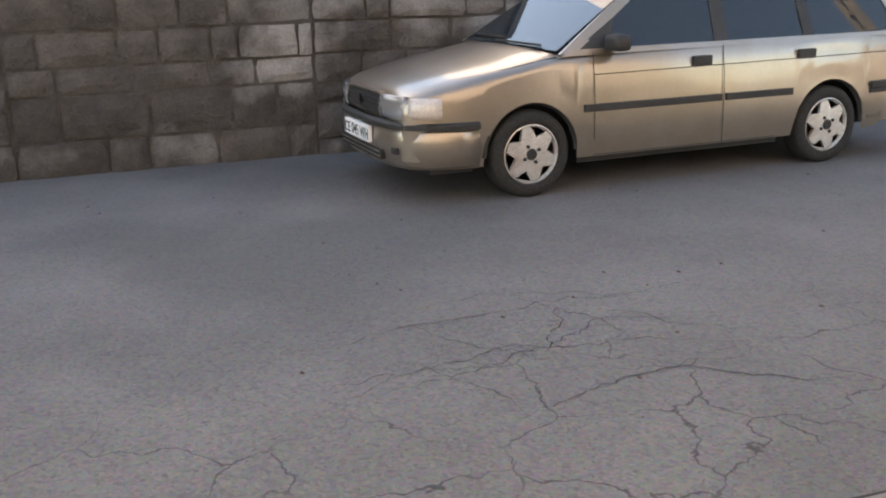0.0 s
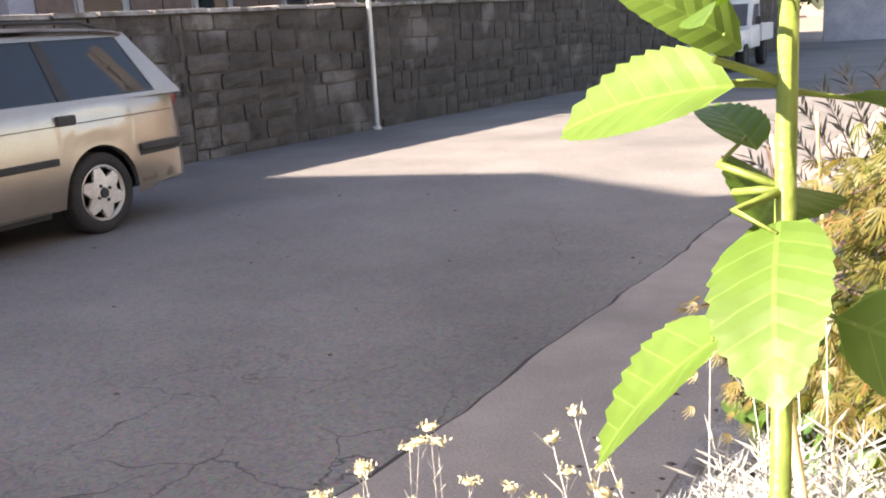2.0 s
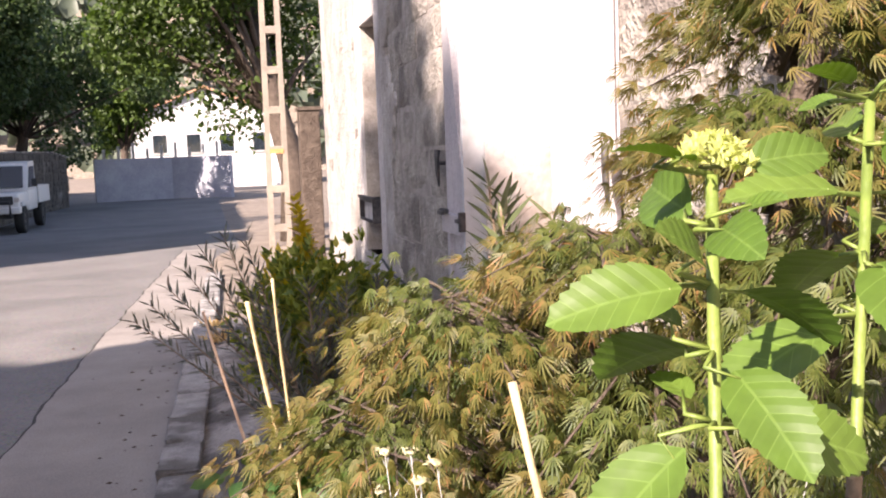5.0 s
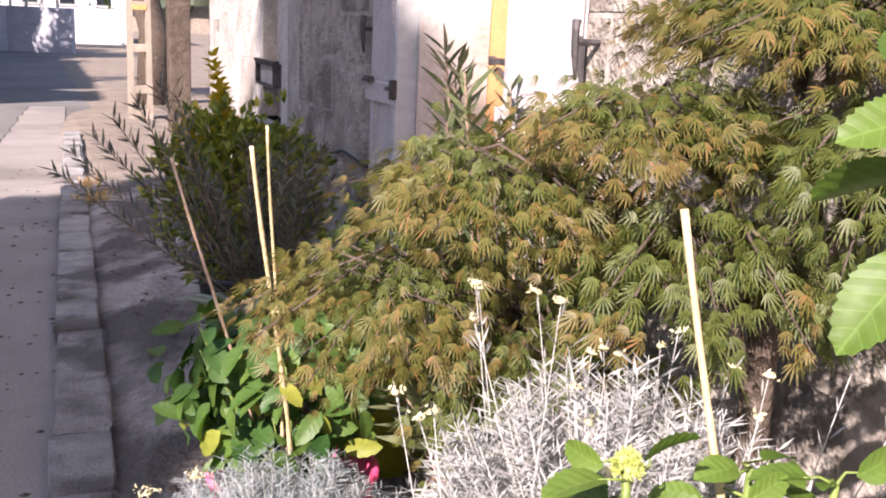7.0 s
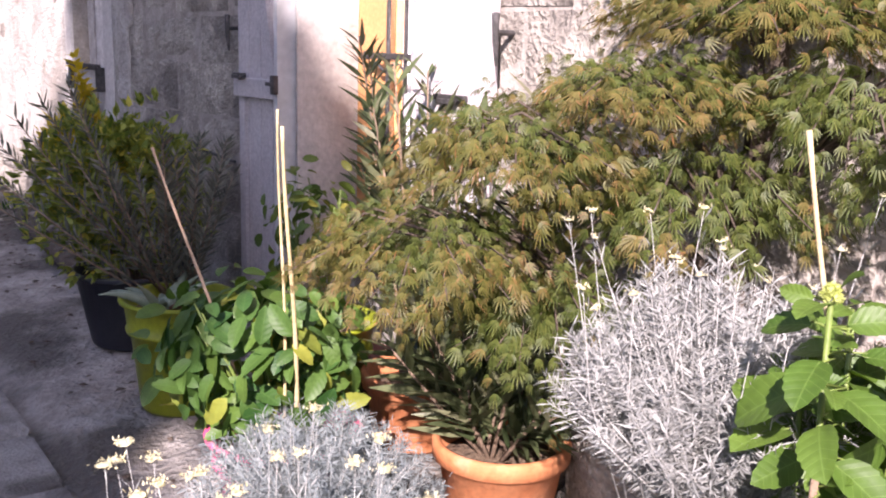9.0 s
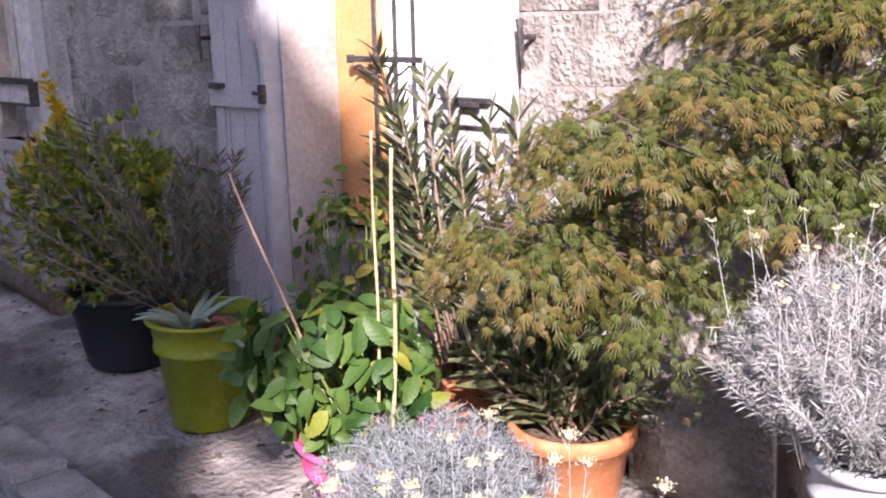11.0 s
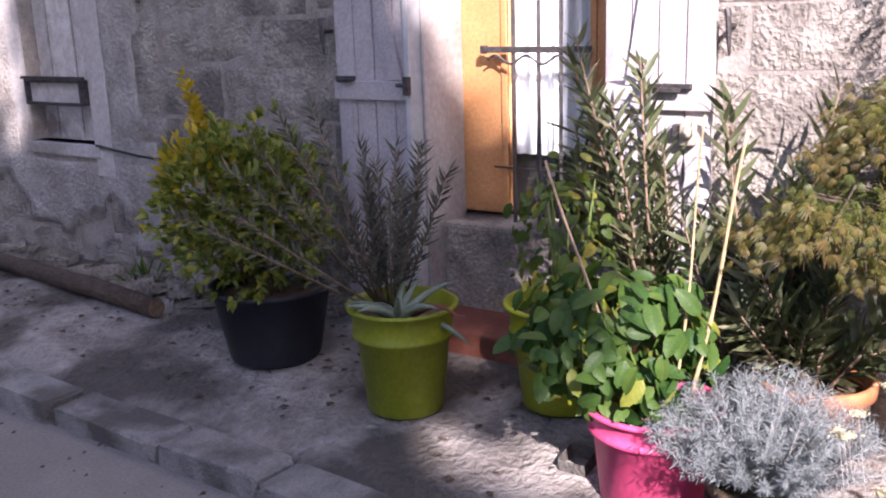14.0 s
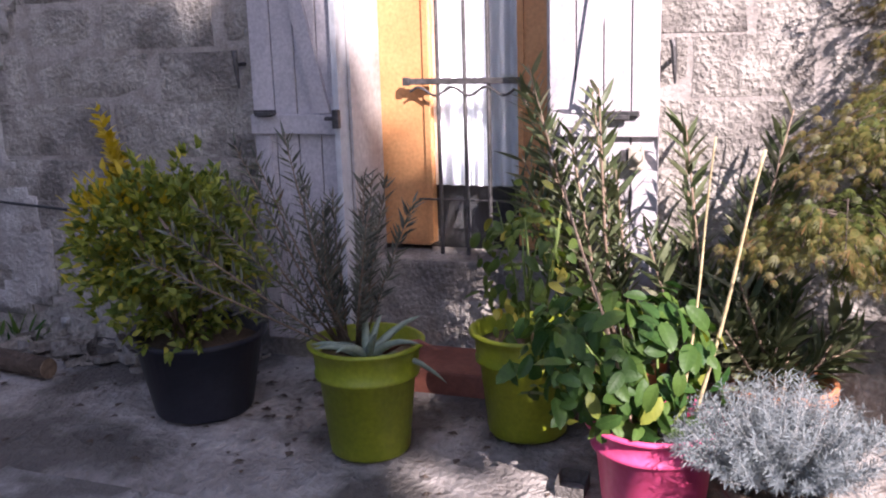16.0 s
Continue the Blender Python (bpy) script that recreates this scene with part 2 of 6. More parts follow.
M_step = mat("red_tile", (0.19, 0.062, 0.04), (0.25, 0.09, 0.06), rough=0.7, bump=0.3, scale=10)
M_whitepot = mat("white_plastic", (0.495, 0.495, 0.503), (0.54, 0.54, 0.54), rough=0.5, bump=0.05, c=(0.375, 0.36, 0.338), stain=0.6)
M_yellowpot = mat("lime_plastic", (0.52, 0.58, 0.04), (0.56, 0.62, 0.06), rough=0.45, bump=0.05)
M_cane = mat("bamboo_cane", (0.45, 0.345, 0.18), (0.525, 0.427, 0.255), rough=0.6, bump=0.3, scale=40)
M_canered = mat("dry_reed", (0.48, 0.31, 0.21), (0.58, 0.42, 0.31), rough=0.7, bump=0.3, scale=40)
M_bark = mat("bark", (0.0595, 0.042, 0.0315), (0.098, 0.0735, 0.056), scale=12, fine=50, bump=1.0, dist=0.03)
M_twig = mat("twig_bark", (0.16, 0.11, 0.075), (0.24, 0.17, 0.12), scale=30, bump=0.6)
M_silverstem = mat("silver_stem", (0.35, 0.343, 0.329), (0.434, 0.427, 0.406), scale=30, bump=0.3)
M_greenstem = mat("green_stem", (0.102, 0.15, 0.03), (0.144, 0.192, 0.042), scale=30, bump=0.2, rough=0.5)
L_euon = leaf_mat("euonymus_leaf", (0.08, 0.125, 0.022), (0.26, 0.285, 0.05), 0.3, c=(0.47, 0.40, 0.07))
L_gold = leaf_mat("golden_leaf", (0.42, 0.32, 0.03), (0.55, 0.42, 0.05), 0.4)
L_grey = leaf_mat("grey_needle", (0.06, 0.066, 0.05), (0.14, 0.145, 0.11), 0.2, c=(0.17, 0.12, 0.085))
L_aloe = leaf_mat("aloe_leaf", (0.18, 0.23, 0.17), (0.26, 0.31, 0.24), 0.1)
L_hyd = leaf_mat("hydrangea_leaf", (0.022, 0.07, 0.015), (0.085, 0.15, 0.028), 0.3, rough=0.5, c=(0.24, 0.25, 0.04), veins=0.12)
L_rose = leaf_mat("rose_leaf", (0.045, 0.085, 0.018), (0.12, 0.165, 0.03), 0.35, rough=0.5, c=(0.32, 0.27, 0.05), veins=0.1)
L_hydl = leaf_mat("young_hydrangea_leaf", (0.045, 0.093, 0.012), (0.09, 0.15, 0.024), 0.24, rough=0.5, veins=0.24)
L_oleander = leaf_mat("oleander_leaf", (0.045, 0.0638, 0.0263), (0.112, 0.128, 0.06), 0.25, rough=0.42, c=(0.225, 0.217, 0.135))
L_maple = leaf_mat("maple_leaf", (0.08, 0.088, 0.02), (0.15, 0.135, 0.036), 0.38, c=(0.25, 0.128, 0.05))
L_maplet = leaf_mat("maple_leaf_bronze", (0.115, 0.102, 0.028), (0.175, 0.135, 0.043), 0.4, c=(0.24, 0.125, 0.053))
L_mapleg = leaf_mat("maple_leaf_green", (0.05, 0.075, 0.015), (0.11, 0.125, 0.03), 0.35)
L_silver = leaf_mat("silver_leaf", (0.21, 0.214, 0.206), (0.345, 0.349, 0.338), 0.15, rough=0.8)
L_silverb = leaf_mat("blue_grey_leaf", (0.15, 0.176, 0.184), (0.247, 0.274, 0.277), 0.15, rough=0.8)
L_yflower = leaf_mat("cream_yellow_floret", (0.50, 0.45, 0.26), (0.58, 0.55, 0.40), 0.25, rough=0.8)
L_hflower = leaf_mat("green_yellow_floret", (0.39, 0.45, 0.105), (0.525, 0.555, 0.225), 0.35, rough=0.8)
L_tree = leaf_mat("tree_leaf", (0.026, 0.05, 0.018), (0.062, 0.10, 0.032), 0.3)
L_treelit = leaf_mat("acacia_leaf", (0.03, 0.057, 0.012), (0.072, 0.114, 0.024), 0.4)
# greyer and paler than the near trees: distance haze put into the leaf colour
L_hill = leaf_mat("hazed_wood_leaf", (0.06, 0.078, 0.054), (0.102, 0.12, 0.084), 0.2)
L_dry = leaf_mat("dry_grass", (0.42, 0.27, 0.12), (0.6, 0.42, 0.2), 0.3)
M_paint = mat("champagne_car_paint", (0.30, 0.256, 0.212), (0.34, 0.292, 0.245), rough=0.3, metal=0.75, coat=0.6, bump=0.02, scale=2.5, fine=40, c=(0.29, 0.238, 0.18), stain=0.52, grain=0.06)
M_tyre = mat("tyre_rubber", (0.018, 0.018, 0.018), (0.03, 0.03, 0.03), rough=0.85, bump=0.4, scale=40)
M_rim = mat("silver_wheel_cover", (0.50, 0.48, 0.46), (0.58, 0.56, 0.54), rough=0.42, metal=0.5, bump=0.05, c=(0.36, 0.3, 0.25), stain=0.58)
M_blackpl = mat("black_trim", (0.022, 0.022, 0.023), (0.035, 0.035, 0.035), rough=0.6, bump=0.1)
M_carglass = glass_mat("car_glass", (0.045, 0.06, 0.075), 0.6, 0.02)
M_lamp = glass_mat("headlamp_glass", (0.75, 0.78, 0.8), 0.85, 0.04)
M_chrome = mat("chrome", (0.45, 0.45, 0.46), (0.36, 0.36, 0.37), rough=0.22, metal=1.0, bump=0)
M_amber = mat("indicator_lens", (0.50, 0.44, 0.39), (0.56, 0.5, 0.45), rough=0.12, coat=0.8, bump=0)
M_red = mat("red_lens", (0.3, 0.015, 0.015), (0.35, 0.02, 0.02), rough=0.2, bump=0)
M_plate = mat("number_plate", (0.75, 0.75, 0.74), (0.8, 0.8, 0.8), rough=0.4, bump=0)
M_white = mat("white_truck_paint", (0.595, 0.586, 0.57), (0.646, 0.637, 0.62), rough=0.4, coat=0.3, bump=0.03, grain=0.05)
M_conc = mat("pole_concrete", (0.21, 0.178, 0.145), (0.27, 0.23, 0.19), scale=6, fine=60, bump=0.5, c=(0.3, 0.25, 0.2))
M_facade = mat("grey_blue_render", (0.27, 0.27, 0.315), (0.36, 0.36, 0.40), scale=1.2, fine=20, bump=0.3)
M_facadew = mat("white_render", (0.46, 0.46, 0.475), (0.54, 0.54, 0.54), scale=1.5, fine=20, bump=0.2)
M_roof = mat("clay_roof", (0.36, 0.19, 0.12), (0.45, 0.26, 0.17), scale=3, fine=30, bump=0.6)
M_browndoor = mat("brown_shutters", (0.11, 0.075, 0.065), (0.16, 0.11, 0.095), rough=0.6, bump=0.2)
M_galv = mat("galvanised_post", (0.42, 0.43, 0.44), (0.5, 0.5, 0.5), rough=0.4, metal=0.5, bump=0.1)
M_black = mat("plate_ink", (0.01, 0.01, 0.012), bump=0)


# ---- mesh helpers ----
def finish(bm, smooth=False):
    me = bpy.data.meshes.new("mesh")
    bmesh.ops.recalc_face_normals(bm, faces=bm.faces)
    bm.to_mesh(me)
    bm.free()
    if smooth:
        for f in me.polygons:
            f.use_smooth = True
    return me


def part(name, bm, material, parent=None, label="", smooth=False):
    me = bm if isinstance(bm, bpy.types.Mesh) else finish(bm, smooth)
    if not me.materials:
        me.materials.append(material)
    ob = new(name, me)
    ob.parent = parent
    if label:
        ob["label"] = label
    return ob


def thing(name, x, y, z, label, category, group="", rz=0):
    ob = new(name)
    ob.empty_display_size = 0.1
    ob.matrix_basis = pose(x, y, z, 0, 0, rz)
    return tagged(ob, label, category, group)


def box(x0, x1, y0, y1, z0, z1, bevel=0.0, bm=None):
    own = bmesh.new()
    vs = [own.verts.new((x, y, z)) for x in (x0, x1) for y in (y0, y1) for z in (z0, z1)]
    for q in ((0, 1, 3, 2), (4, 6, 7, 5), (0, 4, 5, 1), (2, 3, 7, 6), (0, 2, 6, 4), (1, 5, 7, 3)):
        own.faces.new([vs[i] for i in q])
    if bevel:
        bmesh.ops.bevel(own, geom=own.edges[:], offset=bevel, segments=2, affect="EDGES", profile=0.6)
    if bm is None:
        return own
    me = bpy.data.meshes.new("tmp")
    own.to_mesh(me)
    own.free()
    bm.from_mesh(me)
    bpy.data.meshes.remove(me)
    return bm


def boxes(list_of, bevel=0.0):
    bm = bmesh.new()
    for b in list_of:
        box(*b, bevel=bevel, bm=bm)
    return bm


def lathe(profile, seg=32, centre=(0, 0)):
    bm = bmesh.new()
    rings = []
    for r, z in profile:
        rings.append([bm.verts.new((centre[0] + r * math.cos(2 * math.pi * i / seg), centre[1] + r * math.sin(2 * math.pi * i / seg), z)) for i in range(seg)])
    for a, b in zip(rings, rings[1:]):
        for i in range(seg):
            bm.faces.new((a[i], a[(i + 1) % seg], b[(i + 1) % seg], b[i]))
    for r in (rings[0], rings[-1]):
        if (r[0].co - r[seg // 2].co).length > 1e-4:
            bm.faces.new(r)
    return bm


def add_tube(bm, pts, radii, seg=8):
    pts = [Vector(p) for p in pts]
    rings = []
    for i, p in enumerate(pts):
        d = (pts[min(i + 1, len(pts) - 1)] - pts[max(i - 1, 0)]).normalized()
        u = d.orthogonal().normalized()
        if rings:
            u = (last - d * last.dot(d)).normalized()
        last = u
        v = d.cross(u)
        r = radii[i] if isinstance(radii, (list, tuple)) else radii
        rings.append([bm.verts.new(p + (u * math.cos(2 * math.pi * k / seg) + v * math.sin(2 * math.pi * k / seg)) * r) for k in range(seg)])
    for a, b in zip(rings, rings[1:]):
        for k in range(seg):
            bm.faces.new((a[k], a[(k + 1) % seg], b[(k + 1) % seg], b[k]))
    bm.faces.new(rings[0])
    bm.faces.new(rings[-1][::-1])
    return bm


def tube(pts, radii, seg=8):
    return add_tube(bmesh.new(), pts, radii, seg)


def mesh_of(verts, faces, smooth=False):
    me = bpy.data.meshes.new("mesh")
    me.from_pydata(verts, [], faces)
    me.update()
    if smooth:
        for f in me.polygons:
            f.use_smooth = True
    return me


# leaf templates: x across, y along, z out of the blade
def blade(width, rows=5, fold=0.12, droop=0.15, tip=1.0, point=0.6):
    """A pointed oval leaf one unit long, folded along its midrib."""
    v, f = [], []
    for i in range(rows + 1):
        t = i / rows
        w = width * math.sin(math.pi * min(1, t ** point)) * 0.5 if 0 < i < rows else 0.0
        z = -droop * t * t
        if i in (0, rows):
            v.append((0, t, z))
        else:
            v += [(-w, t, z + fold * w * 2), (0, t, z), (w, t, z + fold * w * 2)]
    f += [(0, 2, 1), (0, 3, 2)]
    for i in range(rows - 2):
        a = 1 + 3 * i
        f += [(a, a + 1, a + 4, a + 3), (a + 1, a + 2, a + 5, a + 4)]
    a, e = 1 + 3 * (rows - 2), len(v) - 1
    f += [(a, a + 1, e), (a + 1, a + 2, e)]
    return np.array(v), f


def palmate(lobes=7, width=0.062, droop=0.16):
    """A finely cut maple leaf: long narrow toothed lobes that spread from the stalk and hang at their tips."""
    v, f = [], []
    for k in range(lobes):
        u = abs(k - (lobes - 1) / 2) / ((lobes - 1) / 2)
        a = radians(-58 + 116 * k / (lobes - 1))
        ln = (1.0 - 0.5 * u ** 1.4) * (1.0 if k % 2 == 0 else 0.88)
        b = len(v)
        for i, (t, w) in enumerate(((0.05, 0.012), (0.32, width * 0.42), (0.52, width * 0.5), (0.76, width * 0.3), (1.0, 0.0))):
            q = a * (1 - 0.16 * t)
            d, c = (math.sin(q), math.cos(q)), (math.cos(q), -math.sin(q))
            z = -droop * t * t * ln
            if w:
                v += [(d[0] * t * ln - c[0] * w, d[1] * t * ln - c[1] * w, z), (d[0] * t * ln + c[0] * w, d[1] * t * ln + c[1] * w, z)]
            else:
                v.append((d[0] * t * ln, d[1] * t * ln, z))
        f += [(b, b + 1, b + 3, b + 2), (b + 2, b + 3, b + 5, b + 4), (b + 4, b + 5, b + 7, b + 6), (b + 6, b + 7, b + 8)]
    return np.array(v), f


def serrated(width=0.76, rows=11, fold=0.22):
    """A broad pointed leaf with a toothed margin, folded along the midrib and drooping, one unit long."""
    v, f = [], []
    for i in range(rows + 1):
        t = i / rows
        w = width * 0.5 * 2.05 * t ** 0.6 * (1 - t) ** 0.72 * (1.0 if i % 2 else 0.93)
        z = -0.28 * t * t
        if i in (0, rows):
            v.append((0, t, z))
        else:
            v += [(-w, t + 0.035 * (i % 2), z + fold * w), (-w * 0.5, t + 0.01, z + fold * w * 0.62), (0, t, z), (w * 0.5, t + 0.01, z + fold * w * 0.62), (w, t + 0.035 * (i % 2), z + fold * w)]
    for k in range(4):
        f.append((0, k + 2, k + 1))
    for i in range(rows - 2):
        a = 1 + 5 * i
        for k in range(4):
            f.append((a + k, a + k + 1, a + k + 6, a + k + 5))
    a, e = 1 + 5 * (rows - 2), len(v) - 1
    for k in range(4):
        f.append((a + k, a + k + 1, e))
    return np.array(v), f


OVAL, LANCE, NEEDLE = blade(0.46, 4), blade(0.17, 4, 0.1, 0.1, point=0.75), blade(0.15, 3, 0.05, 0.05)
PALM, BROAD, CLUMP = palmate(), serrated(0.62), blade(0.75, 3, 0.3, 0.3)
BIG, ROUND = serrated(0.72, 23), serrated(0.78, 15, 0.28)
FINE = blade(0.10, 2, 0.05, 0.05)
UMBEL = (np.array([(0, 0, 0)] + [(0.5 * math.cos(k * 0.785), 0.5 * math.sin(k * 0.785), 0.16 + 0.03 * (k % 2)) for k in range(8)] + [(0.28 * math.cos(k * 0.785), 0.28 * math.sin(k * 0.785), 0.3 - 0.04 * (k % 2)) for k in range(8)] + [(0, 0, 0.3)])[:, [0, 2, 1]],
         [(0, 1 + (k + 1) % 8, 1 + k) for k in range(8)] + [(1 + k, 1 + (k + 1) % 8, 9 + (k + 1) % 8, 9 + k) for k in range(8)] + [(9 + k, 9 + (k + 1) % 8, 17) for k in range(8)])

SUNWARD = np.array((-SUN_X * ce, -SUN_Y * ce, se))


def scatter(name, template, pos, along, size, material, parent, tilt=0.5, label="", smooth=True, rng=None, face=None):
    """One mesh of many leaves: each at pos, pointing along, of that size, its face turned up with some play."""
    tv, tf = template
    pos, along = np.asarray(pos, float), np.asarray(along, float)
    rng = rng or np.random.default_rng(5)
    n = len(pos)
    d = along / np.maximum(np.linalg.norm(along, axis=1, keepdims=True), 1e-6)
    up = (np.tile((0, 0, 1.0), (n, 1)) if face is None else np.asarray(face, float)) + rng.normal(0, tilt, (n, 3))
    s = np.cross(d, up)
    s /= np.maximum(np.linalg.norm(s, axis=1, keepdims=True), 1e-6)
    u = np.cross(s, d)
    size = np.broadcast_to(np.asarray(size, float), (n,))[:, None, None]
    v = (tv[None, :, 0:1] * s[:, None] + tv[None, :, 1:2] * d[:, None] + tv[None, :, 2:3] * u[:, None]) * size + pos[:, None]
    k = len(tv)
    faces = [tuple(i + k * j for i in q) for j in range(n) for q in tf]
    me = mesh_of(v.reshape(-1, 3).tolist(), faces, smooth)
    at = me.attributes.new("leaf", "FLOAT_VECTOR", "POINT")
    at.data.foreach_set("vector", np.tile(tv, (n, 1)).astype(np.float32).ravel())
    return tagged(part(name, me, material, parent, label), kind="stuff")


# ---- ground, road, pavement ----
def zr(y):
    return 0.0 if y < 8 else -0.0215 * (y - 8) if y < 30 else -0.473


def xk(y):
    return 1.33 + 0.028 * y


def zp(x):
    return 0.06 + 0.09 * (x - 1.5)


def sheet(xs, ys, z):
    """A sheet over a grid: z(x, y) gives its height."""
    v = [(x, y, z(x, y)) for y in ys for x in xs]
    n = len(xs)
    f = [(j * n + i, j * n + i + 1, (j + 1) * n + i + 1, (j + 1) * n + i) for j in range(len(ys) - 1) for i in range(n - 1)]
    return mesh_of(v, f)


YS = [-40, -12, -6, 0, 4, 8, 12, 16, 20, 24, 28, 30, 34, 40, 48, 60]
tagged(part("ground", sheet([-700, -60, -9, 3.5, 60, 700], [-500] + YS + [120, 900], lambda x, y: zr(y) - 0.03), M_dirt), "dry earth ground reaching to the horizon", "ground", kind="structure")
road = tagged(part("road", sheet([-7.5, -4, -2, 0, 1.5, 3.2], YS, lambda x, y: zr(y)), M_road), "worn grey asphalt road with cracks", "road", kind="structure")

# edge of the concrete gutter: the line wanders, with a dark open crack along it
edge, rr = [], random.Random(4)
for i in range(140):
    y = -1.5 + i * 0.14
    base = 0.52 + 0.072 * min(max(0, y - 2.8), 3.2) + 0.045 * max(0, y - 6)
    edge.append((base + 0.035 * noise.noise((y * 1.3, 2, 0)) + rr.uniform(-0.012, 0.012), y))
gv, gf, cv, cf = [], [], [], []
for i, (x, y) in enumerate(edge):
    gv += [(x + 0.008, y, zr(y) + 0.012), (max(x + 0.05, xk(y) + 0.02), y, zr(y) + 0.012)]
    w = 0.010 + 0.016 * abs(noise.noise((y * 2.1, 7, 1)))
    cv += [(x - w, y, zr(y) + 0.004), (x + 0.012 + w * 0.4, y, zr(y) + 0.004)]
    if i:
        gf.append((2 * i - 2, 2 * i - 1, 2 * i + 1, 2 * i))
        cf.append((2 * i - 2, 2 * i - 1, 2 * i + 1, 2 * i))
tagged(part("gutter", mesh_of(gv, gf), M_apron), "pale grey concrete gutter strip beside the kerb", "gutter", kind="structure")
part("crack", mesh_of(cv, cf), M_crack, road, "long dark crack along the gutter")


def crack_line(x, y, heading, length, width, seed):
    """A wandering crack laid on the asphalt as a thin dark sliver."""
    r = random.Random(seed)
    v, f, n = [], [], int(length / 0.045)
    drift = 0.0
    for i in range(n):
        w = width * (0.3 + 0.7 * math.sin(math.pi * (i + 1) / (n + 1))) * r.uniform(0.4, 1.3)
        a = heading + drift + r.uniform(-0.75, 0.75)
        dx, dy = math.cos(a), math.sin(a)
        v += [(x - dy * w, y + dx * w, zr(y) + 0.004), (x + dy * w, y - dx * w, zr(y) + 0.004)]
        if i:
            f.append((2 * i - 2, 2 * i - 1, 2 * i + 1, 2 * i))
        drift = 0.9 * drift + r.uniform(-0.14, 0.14)
        q = r.uniform(0.03, 0.06)
        x, y = x + dx * q, y + dy * q
    part("crack", mesh_of(v, f), M_crack, road)


for i, (x, y, h, ln) in enumerate([(-1.3, 0.9, 1.75, 2.2), (-1.0, 0.8, 1.5, 2.3), (-0.75, 1.1, 1.8, 1.8), (-1.55, 1.6, 1.35, 1.3), (-1.35, 1.5, 0.35, 0.9), (-0.8, 1.95, 2.6, 0.7), (-1.0, 1.3, 0.1, 0.7),
                                   (-1.6, 2.1, 0.25, 0.9), (-0.6, 2.0, 1.2, 1.2), (-0.35, 1.5, 1.9, 1.4), (-1.15, 2.35, 0.9, 0.8), (-0.1, 6.2, 2.1, 0.8), (0.1, 5.6, 1.9, 1.1)]):
    crack_line(x, y, h, ln, 0.0027, 30 + i)

pr, pv, pf = random.Random(61), [], []
for i in range(170):
    px, py, q = pr.uniform(-4.5, 1.3), pr.uniform(0.3, 9.0), pr.uniform(0.004, 0.013)
    if i % 2:
        px, py = 1.30 + 0.028 * py - abs(pr.gauss(0, 0.12)), pr.uniform(2.5, 10)
    b = len(pv)
    pz = zr(py) + (0.012 if px > 0.6 else 0.0)
    pv += [(px - q * 1.5, py, pz), (px, py - q, pz), (px + q * 1.4, py + q * 0.3, pz), (px + q * 0.2, py + q, pz), (px, py, pz + q * 0.7)]
    pf += [(b, b + 1, b + 4), (b + 1, b + 2, b + 4), (b + 2, b + 3, b + 4), (b + 3, b, b + 4)]
tagged(part("grit", mesh_of(pv, pf), M_bark), "scattered dark grit and dead leaves on the road", "grit", kind="stuff")
pave = tagged(part("pavement", sheet([1.2, 1.5, 1.8, 2.1, 2.4, 2.75], [-6, -2, 0, 2, 4, 6, 8.45], lambda x, y: zp(x) + 0.008 * noise.noise((x * 3, y * 2, 0)) if x > xk(y) + 0.1 else -0.02), M_pave),
              "rough worn concrete pavement sloping up to the house", "pavement", kind="structure")
tagged(part("verge", sheet([1.5, 1.9, 3, 6, 12], [8.4, 10, 14, 18, 24, 30, 44], lambda x, y: zr(y) + (0.06 if x > xk(y) + 0.16 else -0.03)), M_dirt), "dry earth verge beyond the house", "verge", kind="structure")

# ---- retaining wall across the road ----
WALL = [(-5.8, -8.0), (-5.6, 0.0), (-5.37, 8.0), (-5.25, 12.5), (-5.05, 20.4), (-4.5, 26.0), (-4.25, 33.0), (-4.05, 40.0), (-3.75, 43.2)]
FARWALL = [(-3.0, 46.2), (0.3, 47.2), (2.9, 46.0)]


def top_of(y):
    return 1.60 + 0.006 * max(0, y - 6) if y < 41 else 1.8 - 0.09 * max(0, y - 41)


def wall_strip(line, thick, tops, drop):
    bm = bmesh.new()
    rings = []
    for i, (x, y) in enumerate(line):
        a, b = line[max(i - 1, 0)], line[min(i + 1, len(line) - 1)]
        d = Vector((b[0] - a[0], b[1] - a[1])).normalized()
        nx, ny = d.y, -d.x
        rings.append([bm.verts.new(p) for p in ((x, y, zr(y) - 0.3), (x, y, tops(y) - drop), (x - nx * thick, y - ny * thick, tops(y) - drop), (x - nx * thick, y - ny * thick, zr(y) - 0.3))])
    for p, q in zip(rings, rings[1:]):
        for k in range(4):
            bm.faces.new((p[k], p[(k + 1) % 4], q[(k + 1) % 4], q[k]))
    bm.faces.new(rings[0])
    bm.faces.new(rings[-1])
    return bm


stone_wall = tagged(part("wall_west", wall_strip([(x - 0.035, y) for x, y in WALL], 0.45, top_of, 0.035), M_mortar), "dark weathered rubble stone retaining wall along the road", "wall", kind="structure")
far_wall = tagged(part("wall_far", wall_strip(FARWALL, 0.3, lambda y: 1.45, 0.0), M_facade), "grey rendered boundary wall at the bend of the road", "wall", kind="structure")
tagged(part("backdrop_floor", boxes([(-14, -5.9, -8, 60, -0.3, 0.6)]), M_dirt), "raised garden ground behind the stone wall", "ground", kind="structure")


